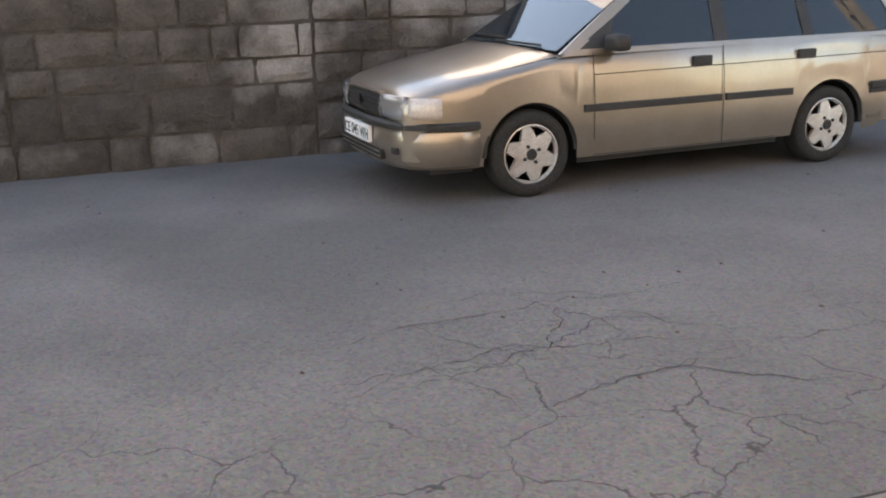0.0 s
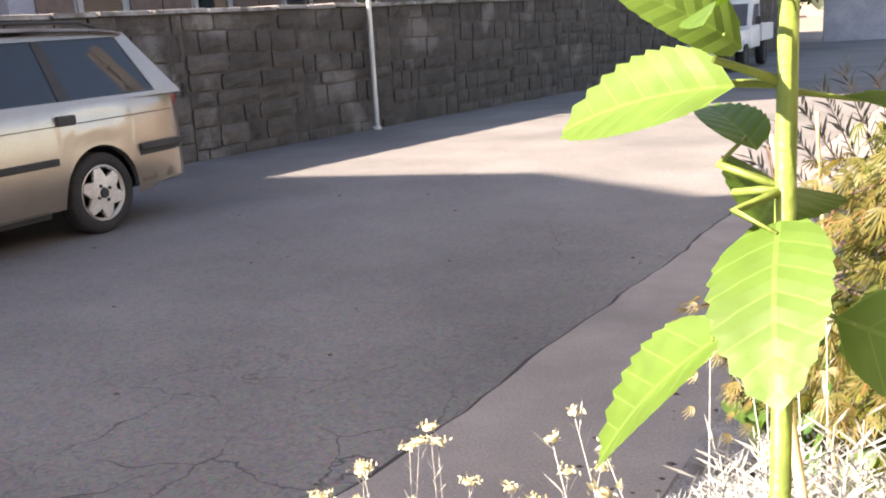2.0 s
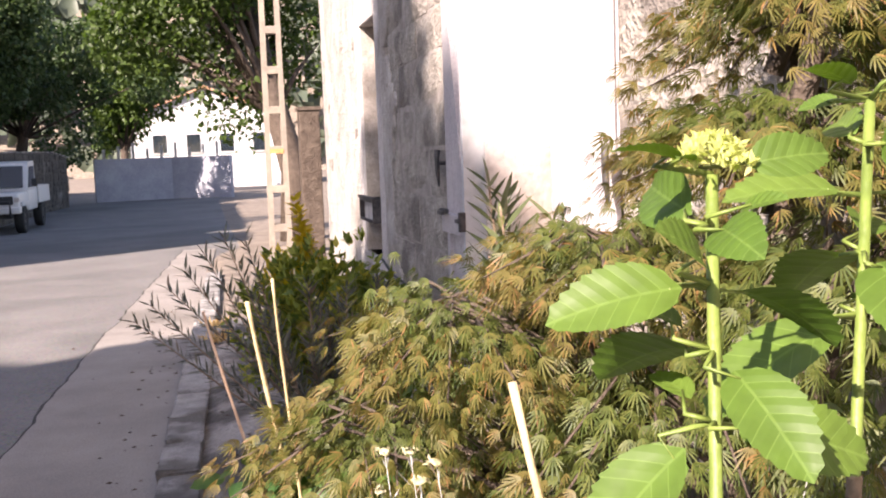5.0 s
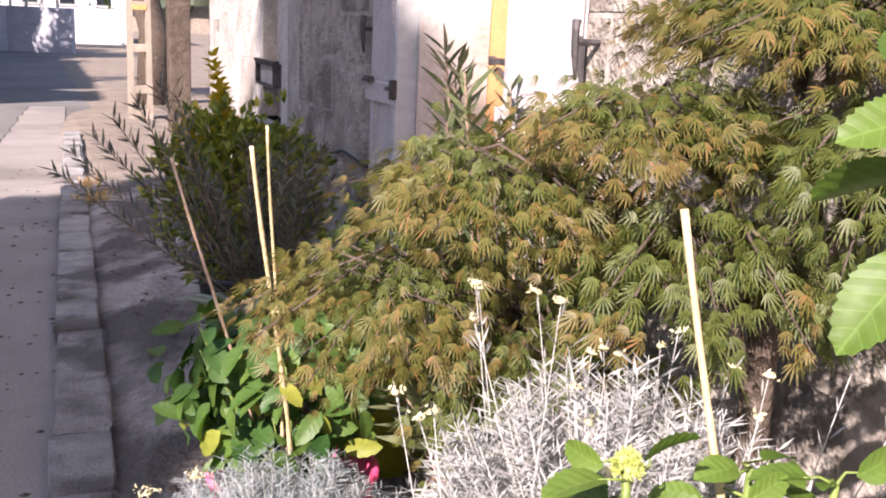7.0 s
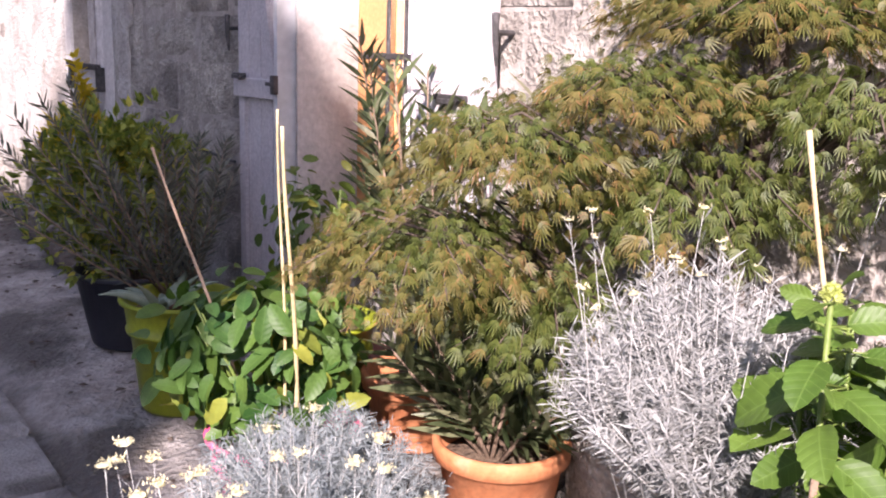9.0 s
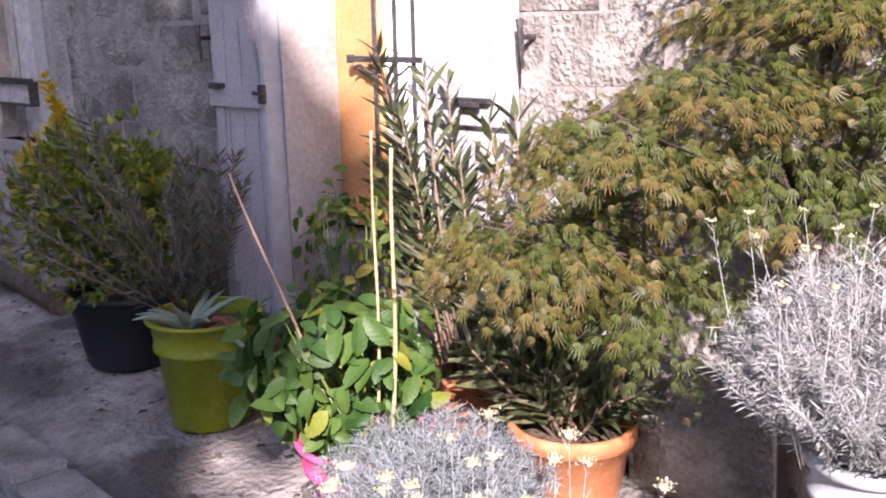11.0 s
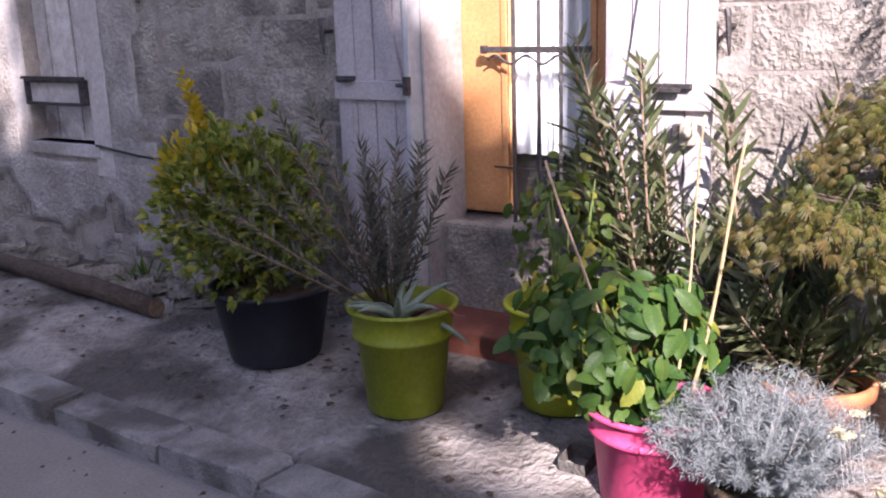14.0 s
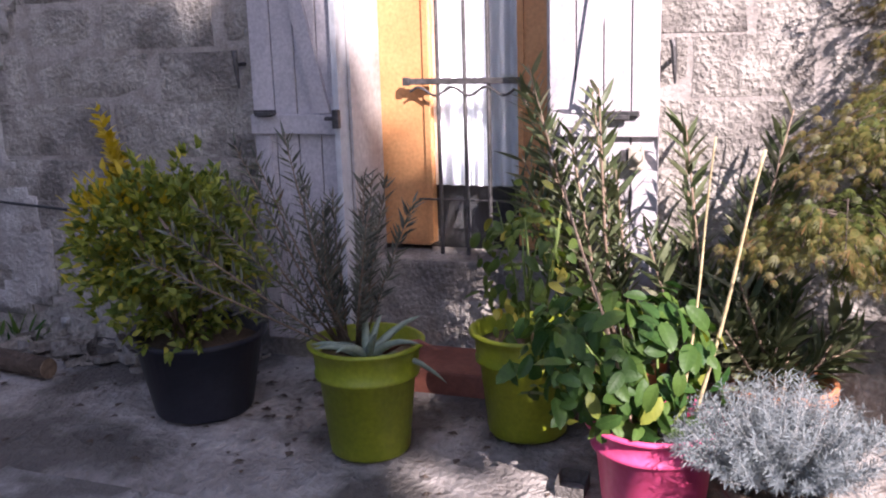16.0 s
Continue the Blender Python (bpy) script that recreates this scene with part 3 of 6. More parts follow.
def at_wall(s):
    """The point of the wall's foot at y = s."""
    for (xa, ya), (xb, yb) in zip(WALL, WALL[1:]):
        if ya <= s <= yb:
            return xa + (xb - xa) * (s - ya) / (yb - ya)
    return WALL[-1][0]


def rough_block(seed, bulge=0.12, recess=0.25, jag=1.0):
    """A rough squared stone of unit size, centred, its front face towards +x."""
    r = random.Random(seed)
    bm = bmesh.new()
    n = 3
    grid = [[None] * (n + 1) for _ in range(n + 1)]
    for i in range(n + 1):
        for j in range(n + 1):
            edge_here = i in (0, n) or j in (0, n)
            corner = i in (0, n) and j in (0, n)
            y, z = i / n - 0.5, j / n - 0.5
            if corner:
                y, z = y * r.uniform(1 - 0.18 * jag, 1 - 0.03 * jag), z * r.uniform(1 - 0.2 * jag, 1 - 0.03 * jag)
            elif edge_here:
                y, z = y * r.uniform(0.94, 1.0), z * r.uniform(0.92, 1.0)
            grid[i][j] = bm.verts.new((0.5 - (recess if edge_here else 0) + (0 if edge_here else r.uniform(0, bulge)), y, z))
    for i in range(n):
        for j in range(n):
            bm.faces.new((grid[i][j], grid[i + 1][j], grid[i + 1][j + 1], grid[i][j + 1]))
    rim = [grid[i][0] for i in range(n)] + [grid[n][j] for j in range(n)] + [grid[i][n] for i in range(n, 0, -1)] + [grid[0][j] for j in range(n, 0, -1)]
    back = [bm.verts.new((-0.5, v.co.y, v.co.z)) for v in rim]
    for k in range(len(rim)):
        bm.faces.new((rim[k], rim[(k + 1) % len(rim)], back[(k + 1) % len(rim)], back[k]))
    return finish(bm)


ROUGH = [rough_block(s, 0.07, 0.14, 0.6) for s in range(8)]
for me in ROUGH:
    me.materials.append(M_rubble)


def courses(z0, z1, heights, r):
    out, z = [], z0
    while z < z1 - 0.08:
        h = min(r.uniform(*heights), z1 - z)
        if z1 - z - h < 0.09:
            h = z1 - z
        out.append((z, z + h))
        z += h
    return out


# ---- parked estate car ----
def poly_prism(pts3, off):
    """A flat plate: the polygon and a copy moved by off."""
    bm = bmesh.new()
    a = [bm.verts.new(p) for p in pts3]
    b = [bm.verts.new(Vector(p) + Vector(off)) for p in pts3]
    bm.faces.new(a)
    bm.faces.new(b[::-1])
    for i in range(len(a)):
        j = (i + 1) % len(a)
        bm.faces.new((a[i], a[j], b[j], b[i]))
    return bm


def lerp_table(table, s):
    """A smooth curve through the table's points, without overshoot."""
    xs, ys = [p[0] for p in table], [p[1] for p in table]
    if s <= xs[0]:
        return ys[0]
    if s >= xs[-1]:
        return ys[-1]
    k = max(i for i in range(len(xs) - 1) if xs[i] <= s)
    slope = [(ys[i + 1] - ys[i]) / (xs[i + 1] - xs[i]) for i in range(len(xs) - 1)]

    def tangent(i):
        if i == 0 or i == len(xs) - 1:
            return slope[0] if i == 0 else slope[-1]
        a, b = slope[i - 1], slope[i]
        return 0.0 if a * b <= 0 else 2 * a * b / (a + b)

    h = xs[k + 1] - xs[k]
    t = (s - xs[k]) / h
    return (ys[k] * (1 + 2 * t) * (1 - t) ** 2 + tangent(k) * h * t * (1 - t) ** 2 + ys[k + 1] * t * t * (3 - 2 * t) + tangent(k + 1) * h * t * t * (t - 1))


def wheel(parent, x, y, z, radius, rim, face, spokes, width=0.19, steel=False):
    """Tyre, rim and cover; face is +1 or -1, the side that looks outward along x."""
    w = new("wheel")
    w.parent = parent
    w.matrix_basis = pose(x, y, z, 0, 90, 0) if face > 0 else pose(x, y, z, 0, -90, 0)
    prof = [(rim, -width), (radius - 0.03, -width), (radius, -width + 0.03), (radius, -0.035), (radius - 0.012, -0.012), (radius - 0.05, 0.0), (rim + 0.012, -0.006), (rim, -0.02), (rim, -width)]
    part("tyre", lathe(prof, 40), M_tyre, w, smooth=True)
    part("rim", lathe([(0.0, -0.075), (rim * 0.9, -0.075), (rim * 0.97, -0.02), (rim + 0.004, -0.008), (rim + 0.004, -0.03), (rim * 0.9, -0.10)], 40), M_blackpl, w, "dark wheel well behind the cover", smooth=True)
    bm = bmesh.new()
    ring = lathe([(rim * 0.9, -0.03), (rim * 0.97, -0.008), (rim + 0.003, -0.012), (rim * 0.97, -0.03)], 40)
    me = finish(ring)
    bm.from_mesh(me)
    for k in range(spokes):
        a = 2 * math.pi * k / spokes + 0.2
        ca, sa = math.cos(a), math.sin(a)
        pts = []
        for r, h in ((0.15, 0.22), (0.5, 0.30), (0.93, 0.16)):
            pts.append((r * rim, h * rim))
        poly = [(r * ca - h * sa, r * sa + h * ca) for r, h in pts] + [(r * ca + h * sa, r * sa - h * ca) for r, h in reversed(pts)]
        sb = bmesh.new()
        lo = [sb.verts.new((px, py, -0.05)) for px, py in poly]
        hi = [sb.verts.new((px * 0.985, py * 0.985, -0.012 + 0.01 * (1 - math.hypot(px, py) / rim))) for px, py in poly]
        sb.faces.new(hi)
        for i in range(6):
            j = (i + 1) % 6
            sb.faces.new((lo[i], lo[j], hi[j], hi[i]))
        part("spoke", sb, M_rim if not steel else M_blackpl, w)
    part("wheel_cover", bm, M_rim if not steel else M_blackpl, w, "scuffed silver wheel cover with broad spokes" if not steel else "")
    part("hub", lathe([(0.0, 0.012), (rim * 0.16, 0.01), (rim * 0.2, -0.005), (rim * 0.2, -0.04)], 20), M_blackpl, w)
    for k in range(4):
        a = 2 * math.pi * k / 4 + 0.5
        part("bolt", lathe([(0.0, 0.006), (0.012, 0.004), (0.014, -0.02)], 10, (rim * 0.3 * math.cos(a), rim * 0.3 * math.sin(a))), M_blackpl, w)


def estate_car():
    car = thing("estate_car", -4.11, 2.26, 0.0, "dusty champagne gold estate car parked on the road", "car")
    W = [(0, 0.66), (0.12, 0.74), (0.4, 0.81), (1.0, 0.838), (3.5, 0.838), (4.1, 0.80), (4.28, 0.74)]
    T = [(0, 0.665), (0.05, 0.705), (0.16, 0.745), (0.40, 0.80), (0.75, 0.86), (1.08, 0.915), (2.2, 0.945), (4.28, 0.97)]
    arches = (0.84, 3.36)
    ss = sorted(set([round(4.28 * i / 70, 4) for i in range(71)] + [c + d for c in arches for d in (-0.345, -0.335, -0.3, -0.2, -0.1, 0, 0.1, 0.2, 0.3, 0.335, 0.345)]))
    bm = bmesh.new()
    rings = []
    for s in ss:
        w, zt = lerp_table(W, s), lerp_table(T, s)
        zb = 0.235 if 0.3 < s < 3.9 else 0.29
        for c in arches:
            if abs(s - c) < 0.34:
                zb = max(zb, 0.295 + math.sqrt(0.34 ** 2 - (s - c) ** 2))
        col = []
        for k in range(7):
            z = zb + (zt - 0.03 - zb) * k / 6
            f = 0.965 if z < 0.26 else 0.985 + 0.015 * min(1, max(0, (z - 0.26) / 0.2)) if z < 0.55 else 1.0 - 0.05 * ((z - 0.55) / 0.42) ** 1.3
            crease = 0.008 if 0.70 < z < 0.80 and 1.1 < s < 4.0 else 0.0
            col.append((w * f + crease, z))
        col += [(w * 0.925, zt), (w * 0.8, zt + 0.018), (w * 0.45, zt + 0.032), (0, zt + 0.038)]
        rings.append(([bm.verts.new((x, s, z)) for x, z in col], [bm.verts.new((-x, s, z)) for x, z in col]))
    for side in (0, 1):
        for a, b in zip(rings, rings[1:]):
            a, b = a[side], b[side]
            for k in range(len(a) - 1):
                q = (a[k], b[k], b[k + 1], a[k + 1])
                bm.faces.new(q if side == 0 else q[::-1])
    bmesh.ops.remove_doubles(bm, verts=bm.verts, dist=0.0005)
    for e in (0, -1):
        loop = rings[e][0] + rings[e][1][-2::-1]
        bm.faces.new([v for v in loop if v.is_valid])
    part("body", bm, M_paint, car, "dusty champagne metallic paint", smooth=True)
    part("underbody", boxes([(-0.72, 0.72, 0.15, 0.45, 0.2, 0.5), (-0.72, 0.72, 1.24, 2.96, 0.18, 0.4), (-0.6, 0.6, 0.4, 3.8, 0.24, 0.62), (-0.7, 0.7, 3.75, 4.2, 0.26, 0.5)]), M_blackpl, car)

    def side(s, z, out=0.0):
        t = (z - 0.94) / 0.46
        return (0.79 - 0.20 * t - 0.02 * t * t + out, s, z)

    def strip(name, pts, mt, out=0.0, thick=-0.02, label="", both=True):
        for sg in ((1, -1) if both else (1,)):
            p3 = [(side(s, z, out)[0] * sg, s, z) for s, z in pts]
            part(name, poly_prism(p3, (thick * sg, 0, 0)), mt, car, label)

    # pillars and rails of the cabin
    for pts in ([(1.05, 0.93), (1.17, 0.93), (1.86, 1.365), (1.80, 1.41)], [(1.80, 1.41), (1.86, 1.365), (3.90, 1.375), (3.92, 1.41)], [(4.02, 0.95), (4.27, 0.95), (3.96, 1.41), (3.86, 1.37)],
                [(1.05, 0.915), (4.27, 0.935), (4.27, 0.965), (1.17, 0.955)]):
        strip("pillar", pts, M_paint, 0.004)
    for pts in ([(2.30, 0.955), (2.42, 0.955), (2.44, 1.37), (2.34, 1.37)], [(3.10, 0.96), (3.20, 0.96), (3.18, 1.37), (3.10, 1.37)], [(1.17, 0.95), (1.46, 0.955), (1.50, 1.14)]):
        strip("pillar", pts, M_blackpl, 0.002)
    for pts in ([(1.19, 0.955), (2.30, 0.955), (2.34, 1.37), (1.86, 1.37)], [(2.42, 0.955), (3.10, 0.96), (3.10, 1.37), (2.44, 1.37)], [(3.20, 0.96), (4.06, 0.975), (3.87, 1.37), (3.18, 1.37)]):
        strip("side_window", pts, M_carglass, -0.006, -0.006, "tinted side window")
    bm = bmesh.new()
    rows = []
    for s, z in ((1.80, 1.405), (1.9, 1.425), (2.4, 1.445), (3.2, 1.44), (3.7, 1.425), (3.95, 1.40)):
        rows.append([bm.verts.new((x, s, z + dz)) for x, dz in ((-0.60, -0.005), (-0.5, 0.02), (-0.2, 0.032), (0.2, 0.032), (0.5, 0.02), (0.60, -0.005))])
    for a, b in zip(rows, rows[1:]):
        for k in range(5):
            bm.faces.new((a[k], a[k + 1], b[k + 1], b[k]))
    part("roof", bm, M_paint, car, smooth=True)
    for sg in (1, -1):
        part("roof_rail", tube([(0.52 * sg, 2.0, 1.47), (0.52 * sg, 2.1, 1.50), (0.52 * sg, 3.6, 1.49), (0.52 * sg, 3.75, 1.45)], 0.014), M_blackpl, car)
    part("windscreen", poly_prism([(-0.74, 1.06, 0.95), (0.74, 1.06, 0.95), (0.58, 1.79, 1.405), (-0.58, 1.79, 1.405)], (0, 0.006, -0.006)), M_carglass, car, "windscreen that reflects the sky")
    part("rear_window", poly_prism([(-0.70, 4.24, 0.98), (0.70, 4.24, 0.98), (0.57, 3.95, 1.40), (-0.57, 3.95, 1.40)], (0, -0.006, 0)), M_carglass, car)
    part("wiper", boxes([(-0.2, 0.5, 1.06, 1.075, 0.965, 0.98), (-0.68, -0.12, 1.1, 1.115, 0.985, 1.0)]), M_blackpl, car)
    part("dashboard", boxes([(-0.7, 0.7, 1.3, 1.6, 0.7, 0.96)], 0.03), M_blackpl, car)
    for x in (-0.36, 0.36):
        for s in (2.15, 3.0):
            part("car_seat", boxes([(x - 0.24, x + 0.24, s - 0.45, s + 0.05, 0.45, 0.62), (x - 0.23, x + 0.23, s, s + 0.14, 0.6, 1.12), (x - 0.12, x + 0.12, s + 0.03, s + 0.12, 1.13, 1.3)], 0.03), M_dark, car)
    def wrap(name, path, prof, mt, label="", thick=0.03):
        """A band bent round the car's corners: path in plan, prof of (out, z)."""
        for sg in (1, -1):
            bm = bmesh.new()
            cols = []
            for i, (x, s) in enumerate(path):
                a, b = path[max(i - 1, 0)], path[min(i + 1, len(path) - 1)]
                d = Vector((b[0] - a[0], b[1] - a[1])).normalized()
                nx, ny = d.y, -d.x
                cols.append([bm.verts.new(((x + nx * o) * sg, s + ny * o, z)) for o, z in prof] + [bm.verts.new(((x - nx * thick) * sg, s - ny * thick, z)) for o, z in (prof[-1], prof[0])])
            m = len(cols[0])
            for a, b in zip(cols, cols[1:]):
                for k in range(m):
                    bm.faces.new((a[k], a[(k + 1) % m], b[(k + 1) % m], b[k]))
            for c in (cols[0], cols[-1]):
                bm.faces.new(c)
            part(name, bm, mt, car, label, smooth=name.endswith("bumper") or name.startswith(("head", "indic")))

    nose = [(0.0, -0.085), (0.3, -0.075), (0.52, -0.045), (0.66, 0.015), (0.755, 0.12), (0.81, 0.28), (0.832, 0.46)]
    wrap("front_bumper", nose, [(-0.05, 0.235), (-0.015, 0.27), (0.0, 0.34), (0.004, 0.42), (-0.004, 0.475), (-0.02, 0.50)], M_paint)
    wrap("bumper_strip", nose, [(-0.01, 0.49), (0.012, 0.495), (0.014, 0.525), (-0.01, 0.54)], M_blackpl)
    nose2 = [(0.36, -0.058), (0.42, -0.053), (0.48, -0.045), (0.54, -0.032), (0.59, -0.016), (0.63, 0.002), (0.66, 0.02)]
    wrap("headlight", nose2, [(-0.045, 0.56), (-0.06, 0.60), (-0.062, 0.65), (-0.05, 0.705)], M_chrome, "chrome headlight reflector")
    wrap("headlight_glass", nose2, [(-0.006, 0.552), (0.006, 0.60), (0.002, 0.65), (-0.018, 0.705)], M_lamp, "clear headlight lens", 0.008)
    wrap("indicator", [(0.672, 0.03), (0.705, 0.055), (0.735, 0.085), (0.763, 0.12), (0.785, 0.16), (0.80, 0.21)], [(-0.004, 0.565), (0.01, 0.60), (0.006, 0.65), (-0.012, 0.70)], M_amber, "pale indicator lens")
    tail = [(0.0, 4.37), (0.45, 4.355), (0.66, 4.31), (0.76, 4.22), (0.80, 4.08), (0.825, 3.74)][::-1]
    wrap("rear_bumper", tail, [(-0.04, 0.27), (-0.005, 0.31), (0.0, 0.42), (-0.008, 0.50)], M_paint)
    wrap("bumper_strip", tail, [(-0.01, 0.50), (0.012, 0.505), (0.014, 0.545), (-0.01, 0.56)], M_blackpl)
    # shut lines, and the side crease
    def seam(pts):
        bm = bmesh.new()
        add_tube(bm, pts, 0.0028, 5)
        part("shut_or_crease_line", bm, M_blackpl, car)
    for s, z0 in ((1.30, 0.36), (2.36, 0.24)):
        seam([(0.845 if z < 0.7 else 0.842 - (z - 0.7) * 0.17, s, z) for z in (z0, 0.45, 0.6, 0.75, 0.85, 0.93)])
    seam([(0.838, s, 0.25) for s in (1.30, 2.0, 2.36, 2.85)])
    # side crease: its faint shade drawn as a dark line
    seam([(0.845 - 0.004, s, 0.79 + 0.01 * (s - 1.3)) for s in (1.30, 2.3, 3.2, 4.1)])
    seam([(x, s, lerp_table(T, s) + 0.004) for x, s in ((0.60, 0.1), (0.70, 0.4), (0.76, 0.8), (0.78, 1.05))])
    for a, b in ((1.22, 2.34), (2.38, 2.98), (3.74, 4.2)):
        for sg in (1, -1):
            part("rubbing_strip", boxes([(sg * 0.842 - 0.012, sg * 0.842 + 0.012, a, b, 0.545, 0.595)], 0.006), M_blackpl, car, "black plastic rubbing strip")
    for s in (2.17, 3.10):
        for sg in (1, -1):
            h = part("door_handle", boxes([(sg * 0.822 - 0.012, sg * 0.822 + 0.02, s - 0.08, s + 0.08, 0.80, 0.87)], 0.012), M_blackpl, car, "black door handle")
    for sg in (1, -1):
        part("fog_lamp", boxes([(sg * 0.55 - 0.05, sg * 0.55 + 0.05, -0.045, -0.02, 0.33, 0.375)], 0.008), M_blackpl, car)
        part("tail_light", boxes([(sg * 0.66 - 0.08, sg * 0.66 + 0.06, 4.22, 4.292, 0.66, 0.92)], 0.02), M_red, car)
        mr = part("wing_mirror", boxes([(sg * 0.89 - 0.09, sg * 0.89 + 0.08, 1.38, 1.50, 0.94, 1.05)], 0.035), M_blackpl, car, "black wing mirror", smooth=True)
    part("grille", boxes([(-0.335, 0.335, -0.05, 0.03, 0.565, 0.695)], 0.012), M_blackpl, car, "dark slatted grille")
    for z in (0.60, 0.63, 0.66):
        part("grille_slat", boxes([(-0.32, 0.32, -0.057, -0.03, z, z + 0.008)]), M_blackpl, car)
    part("badge", lathe([(0.028, 0), (0.04, 0), (0.04, 0.01), (0.028, 0.01), (0.028, 0)], 24), M_chrome, car).matrix_basis = pose(0, -0.06, 0.635, 90)
    part("grille_frame", boxes([(-0.35, 0.35, -0.056, -0.01, 0.70, 0.715)], 0.004), M_paint, car)
    part("air_intake", boxes([(-0.42, 0.42, -0.088, -0.05, 0.275, 0.345)], 0.008), M_blackpl, car)
    for z in (0.295, 0.325):
        part("intake_slat", boxes([(-0.41, 0.41, -0.094, -0.08, z, z + 0.008)]), M_paint, car)
    pl = part("number_plate", boxes([(-0.26, 0.26, -0.112, -0.085, 0.37, 0.48)], 0.003), M_plate, car, "white number plate with black letters")
    cu = bpy.data.curves.new("plate_text", "FONT")
    cu.body, cu.size, cu.align_x, cu.extrude = "CE 045 WH", 0.105, "CENTER", 0.001
    cu.materials.append(M_black)
    tx = new("plate_text", cu)
    tx.parent = pl
    tx.matrix_basis = pose(0, -0.1135, 0.387, 90)
    for s in arches:
        for sg in (1, -1):
            wheel(car, sg * 0.82, s, 0.29, 0.292, 0.20, sg, 6)
            part("wheel_arch", tube([(sg * 0.80, s + 0.345 * math.cos(a), 0.295 + 0.345 * math.sin(a)) for a in [math.pi * k / 12 for k in range(13)]], 0.02, 6), M_blackpl, car)
    return car


estate_car()


# ---- white pick-up truck, further up the road ----
def pickup():
    z0 = zr(28)
    tr = thing("pickup_truck", -3.75, 27.2, z0, "white pick-up truck with black bull bar, parked by the wall", "truck")
    part("body", boxes([(-0.80, 0.80, 0.15, 1.55, 0.62, 1.08), (-0.82, 0.82, 1.5, 2.9, 0.55, 1.12)], 0.06), M_white, tr, smooth=True)
    part("cab", poly_prism([(-0.80, 1.45, 1.10), (-0.80, 1.85, 1.86), (-0.80, 2.75, 1.90), (-0.80, 2.88, 1.10)], (1.6, 0, 0)), M_white, tr)
    part("windscreen", poly_prism([(-0.70, 1.455, 1.18), (0.70, 1.455, 1.18), (0.68, 1.77, 1.76), (-0.68, 1.77, 1.76)], (0, -0.02, 0.01)), M_carglass, tr)
    for sg in (1, -1):
        part("side_window", poly_prism([(sg * 0.805, 1.62, 1.18), (sg * 0.805, 1.92, 1.74), (sg * 0.805, 2.6, 1.76), (sg * 0.805, 2.65, 1.18)], (0.012 * sg, 0, 0)), M_carglass, tr)
        part("headlight", lathe([(0.0, 0.03), (0.075, 0.025), (0.095, 0.0), (0.095, -0.03)], 20), M_lamp, tr).matrix_basis = pose(sg * 0.56, 0.14, 0.9, 90)
        part("indicator", boxes([(sg * 0.74 - 0.06, sg * 0.74 + 0.06, 0.12, 0.2, 0.84, 0.96)], 0.01), M_amber, tr)
        part("mudguard", boxes([(sg * 0.80 - 0.10, sg * 0.80 + 0.07, 0.3, 1.25, 0.72, 0.84)], 0.03), M_white, tr)
        part("wing_mirror", boxes([(sg * 0.98 - 0.07, sg * 0.98 + 0.07, 1.55, 1.62, 1.2, 1.42)], 0.02), M_blackpl, tr)
        for s in (0.78, 3.7):
            wheel(tr, sg * 0.84, s, 0.38, 0.38, 0.2, sg, 5, 0.24, True)
    part("truck_bed", boxes([(-0.85, 0.85, 2.98, 4.95, 0.70, 0.78), (-0.85, -0.80, 2.98, 4.95, 0.78, 1.18), (0.80, 0.85, 2.98, 4.95, 0.78, 1.18), (-0.8, 0.8, 4.9, 4.95, 0.78, 1.18), (-0.8, 0.8, 2.98, 3.03, 0.78, 1.3)], 0.01), M_white, tr)
    part("grille", boxes([(-0.66, 0.66, 0.10, 0.2, 0.78, 1.0)], 0.02), M_blackpl, tr)
    part("bumper", boxes([(-0.86, 0.86, -0.05, 0.18, 0.55, 0.72)], 0.04), M_white, tr)
    part("bull_bar", tube([(-0.62, -0.1, 0.5), (-0.62, -0.12, 0.86), (0.62, -0.12, 0.86), (0.62, -0.1, 0.5)], 0.03), M_blackpl, tr)
    part("number_plate", boxes([(-0.26, 0.26, -0.085, -0.06, 0.42, 0.53)]), M_plate, tr)
    part("chassis", boxes([(-0.6, 0.6, 0.2, 4.8, 0.42, 0.6)]), M_blackpl, tr)


pickup()

# ---- post by the wall, utility pole, far fence post ----
post = thing("metal_post", -5.14, 12.4, zr(12.4), "thin galvanised metal post in front of the wall", "post")
part("shaft", lathe([(0.035, 0), (0.035, 3.6), (0.0, 3.62)], 16), M_galv, post)
part("base_collar", lathe([(0.06, 0), (0.06, 0.04), (0.036, 0.06)], 16), M_galv, post)


def utility_pole():
    p = thing("utility_pole", 2.78, 15.0, zr(15), "tall concrete utility pole with ladder-like openings", "pole")
    hgt, n = 9.0, 15
    for sg in (-1, 1):
        part("stile", poly_prism([(sg * 0.165, -0.1, 0), (sg * 0.165 - sg * 0.075, -0.1, 0), (sg * 0.11 - sg * 0.06, -0.1, hgt), (sg * 0.11, -0.1, hgt)], (0, 0.2, 0)), M_conc, p)
    for k in range(n):
        z = 0.42 + k * 0.575
        part("rung", boxes([(-0.105, 0.105, -0.095, 0.095, z, z + 0.11)], 0.01), M_conc, p)
    part("foot", boxes([(-0.10, 0.10, -0.095, 0.095, -0.1, 0.2)]), M_conc, p)
    part("marker_plate", boxes([(-0.10, 0.10, -0.112, -0.10, 1.57, 1.64)]), M_orange, p, "small orange marker plate")


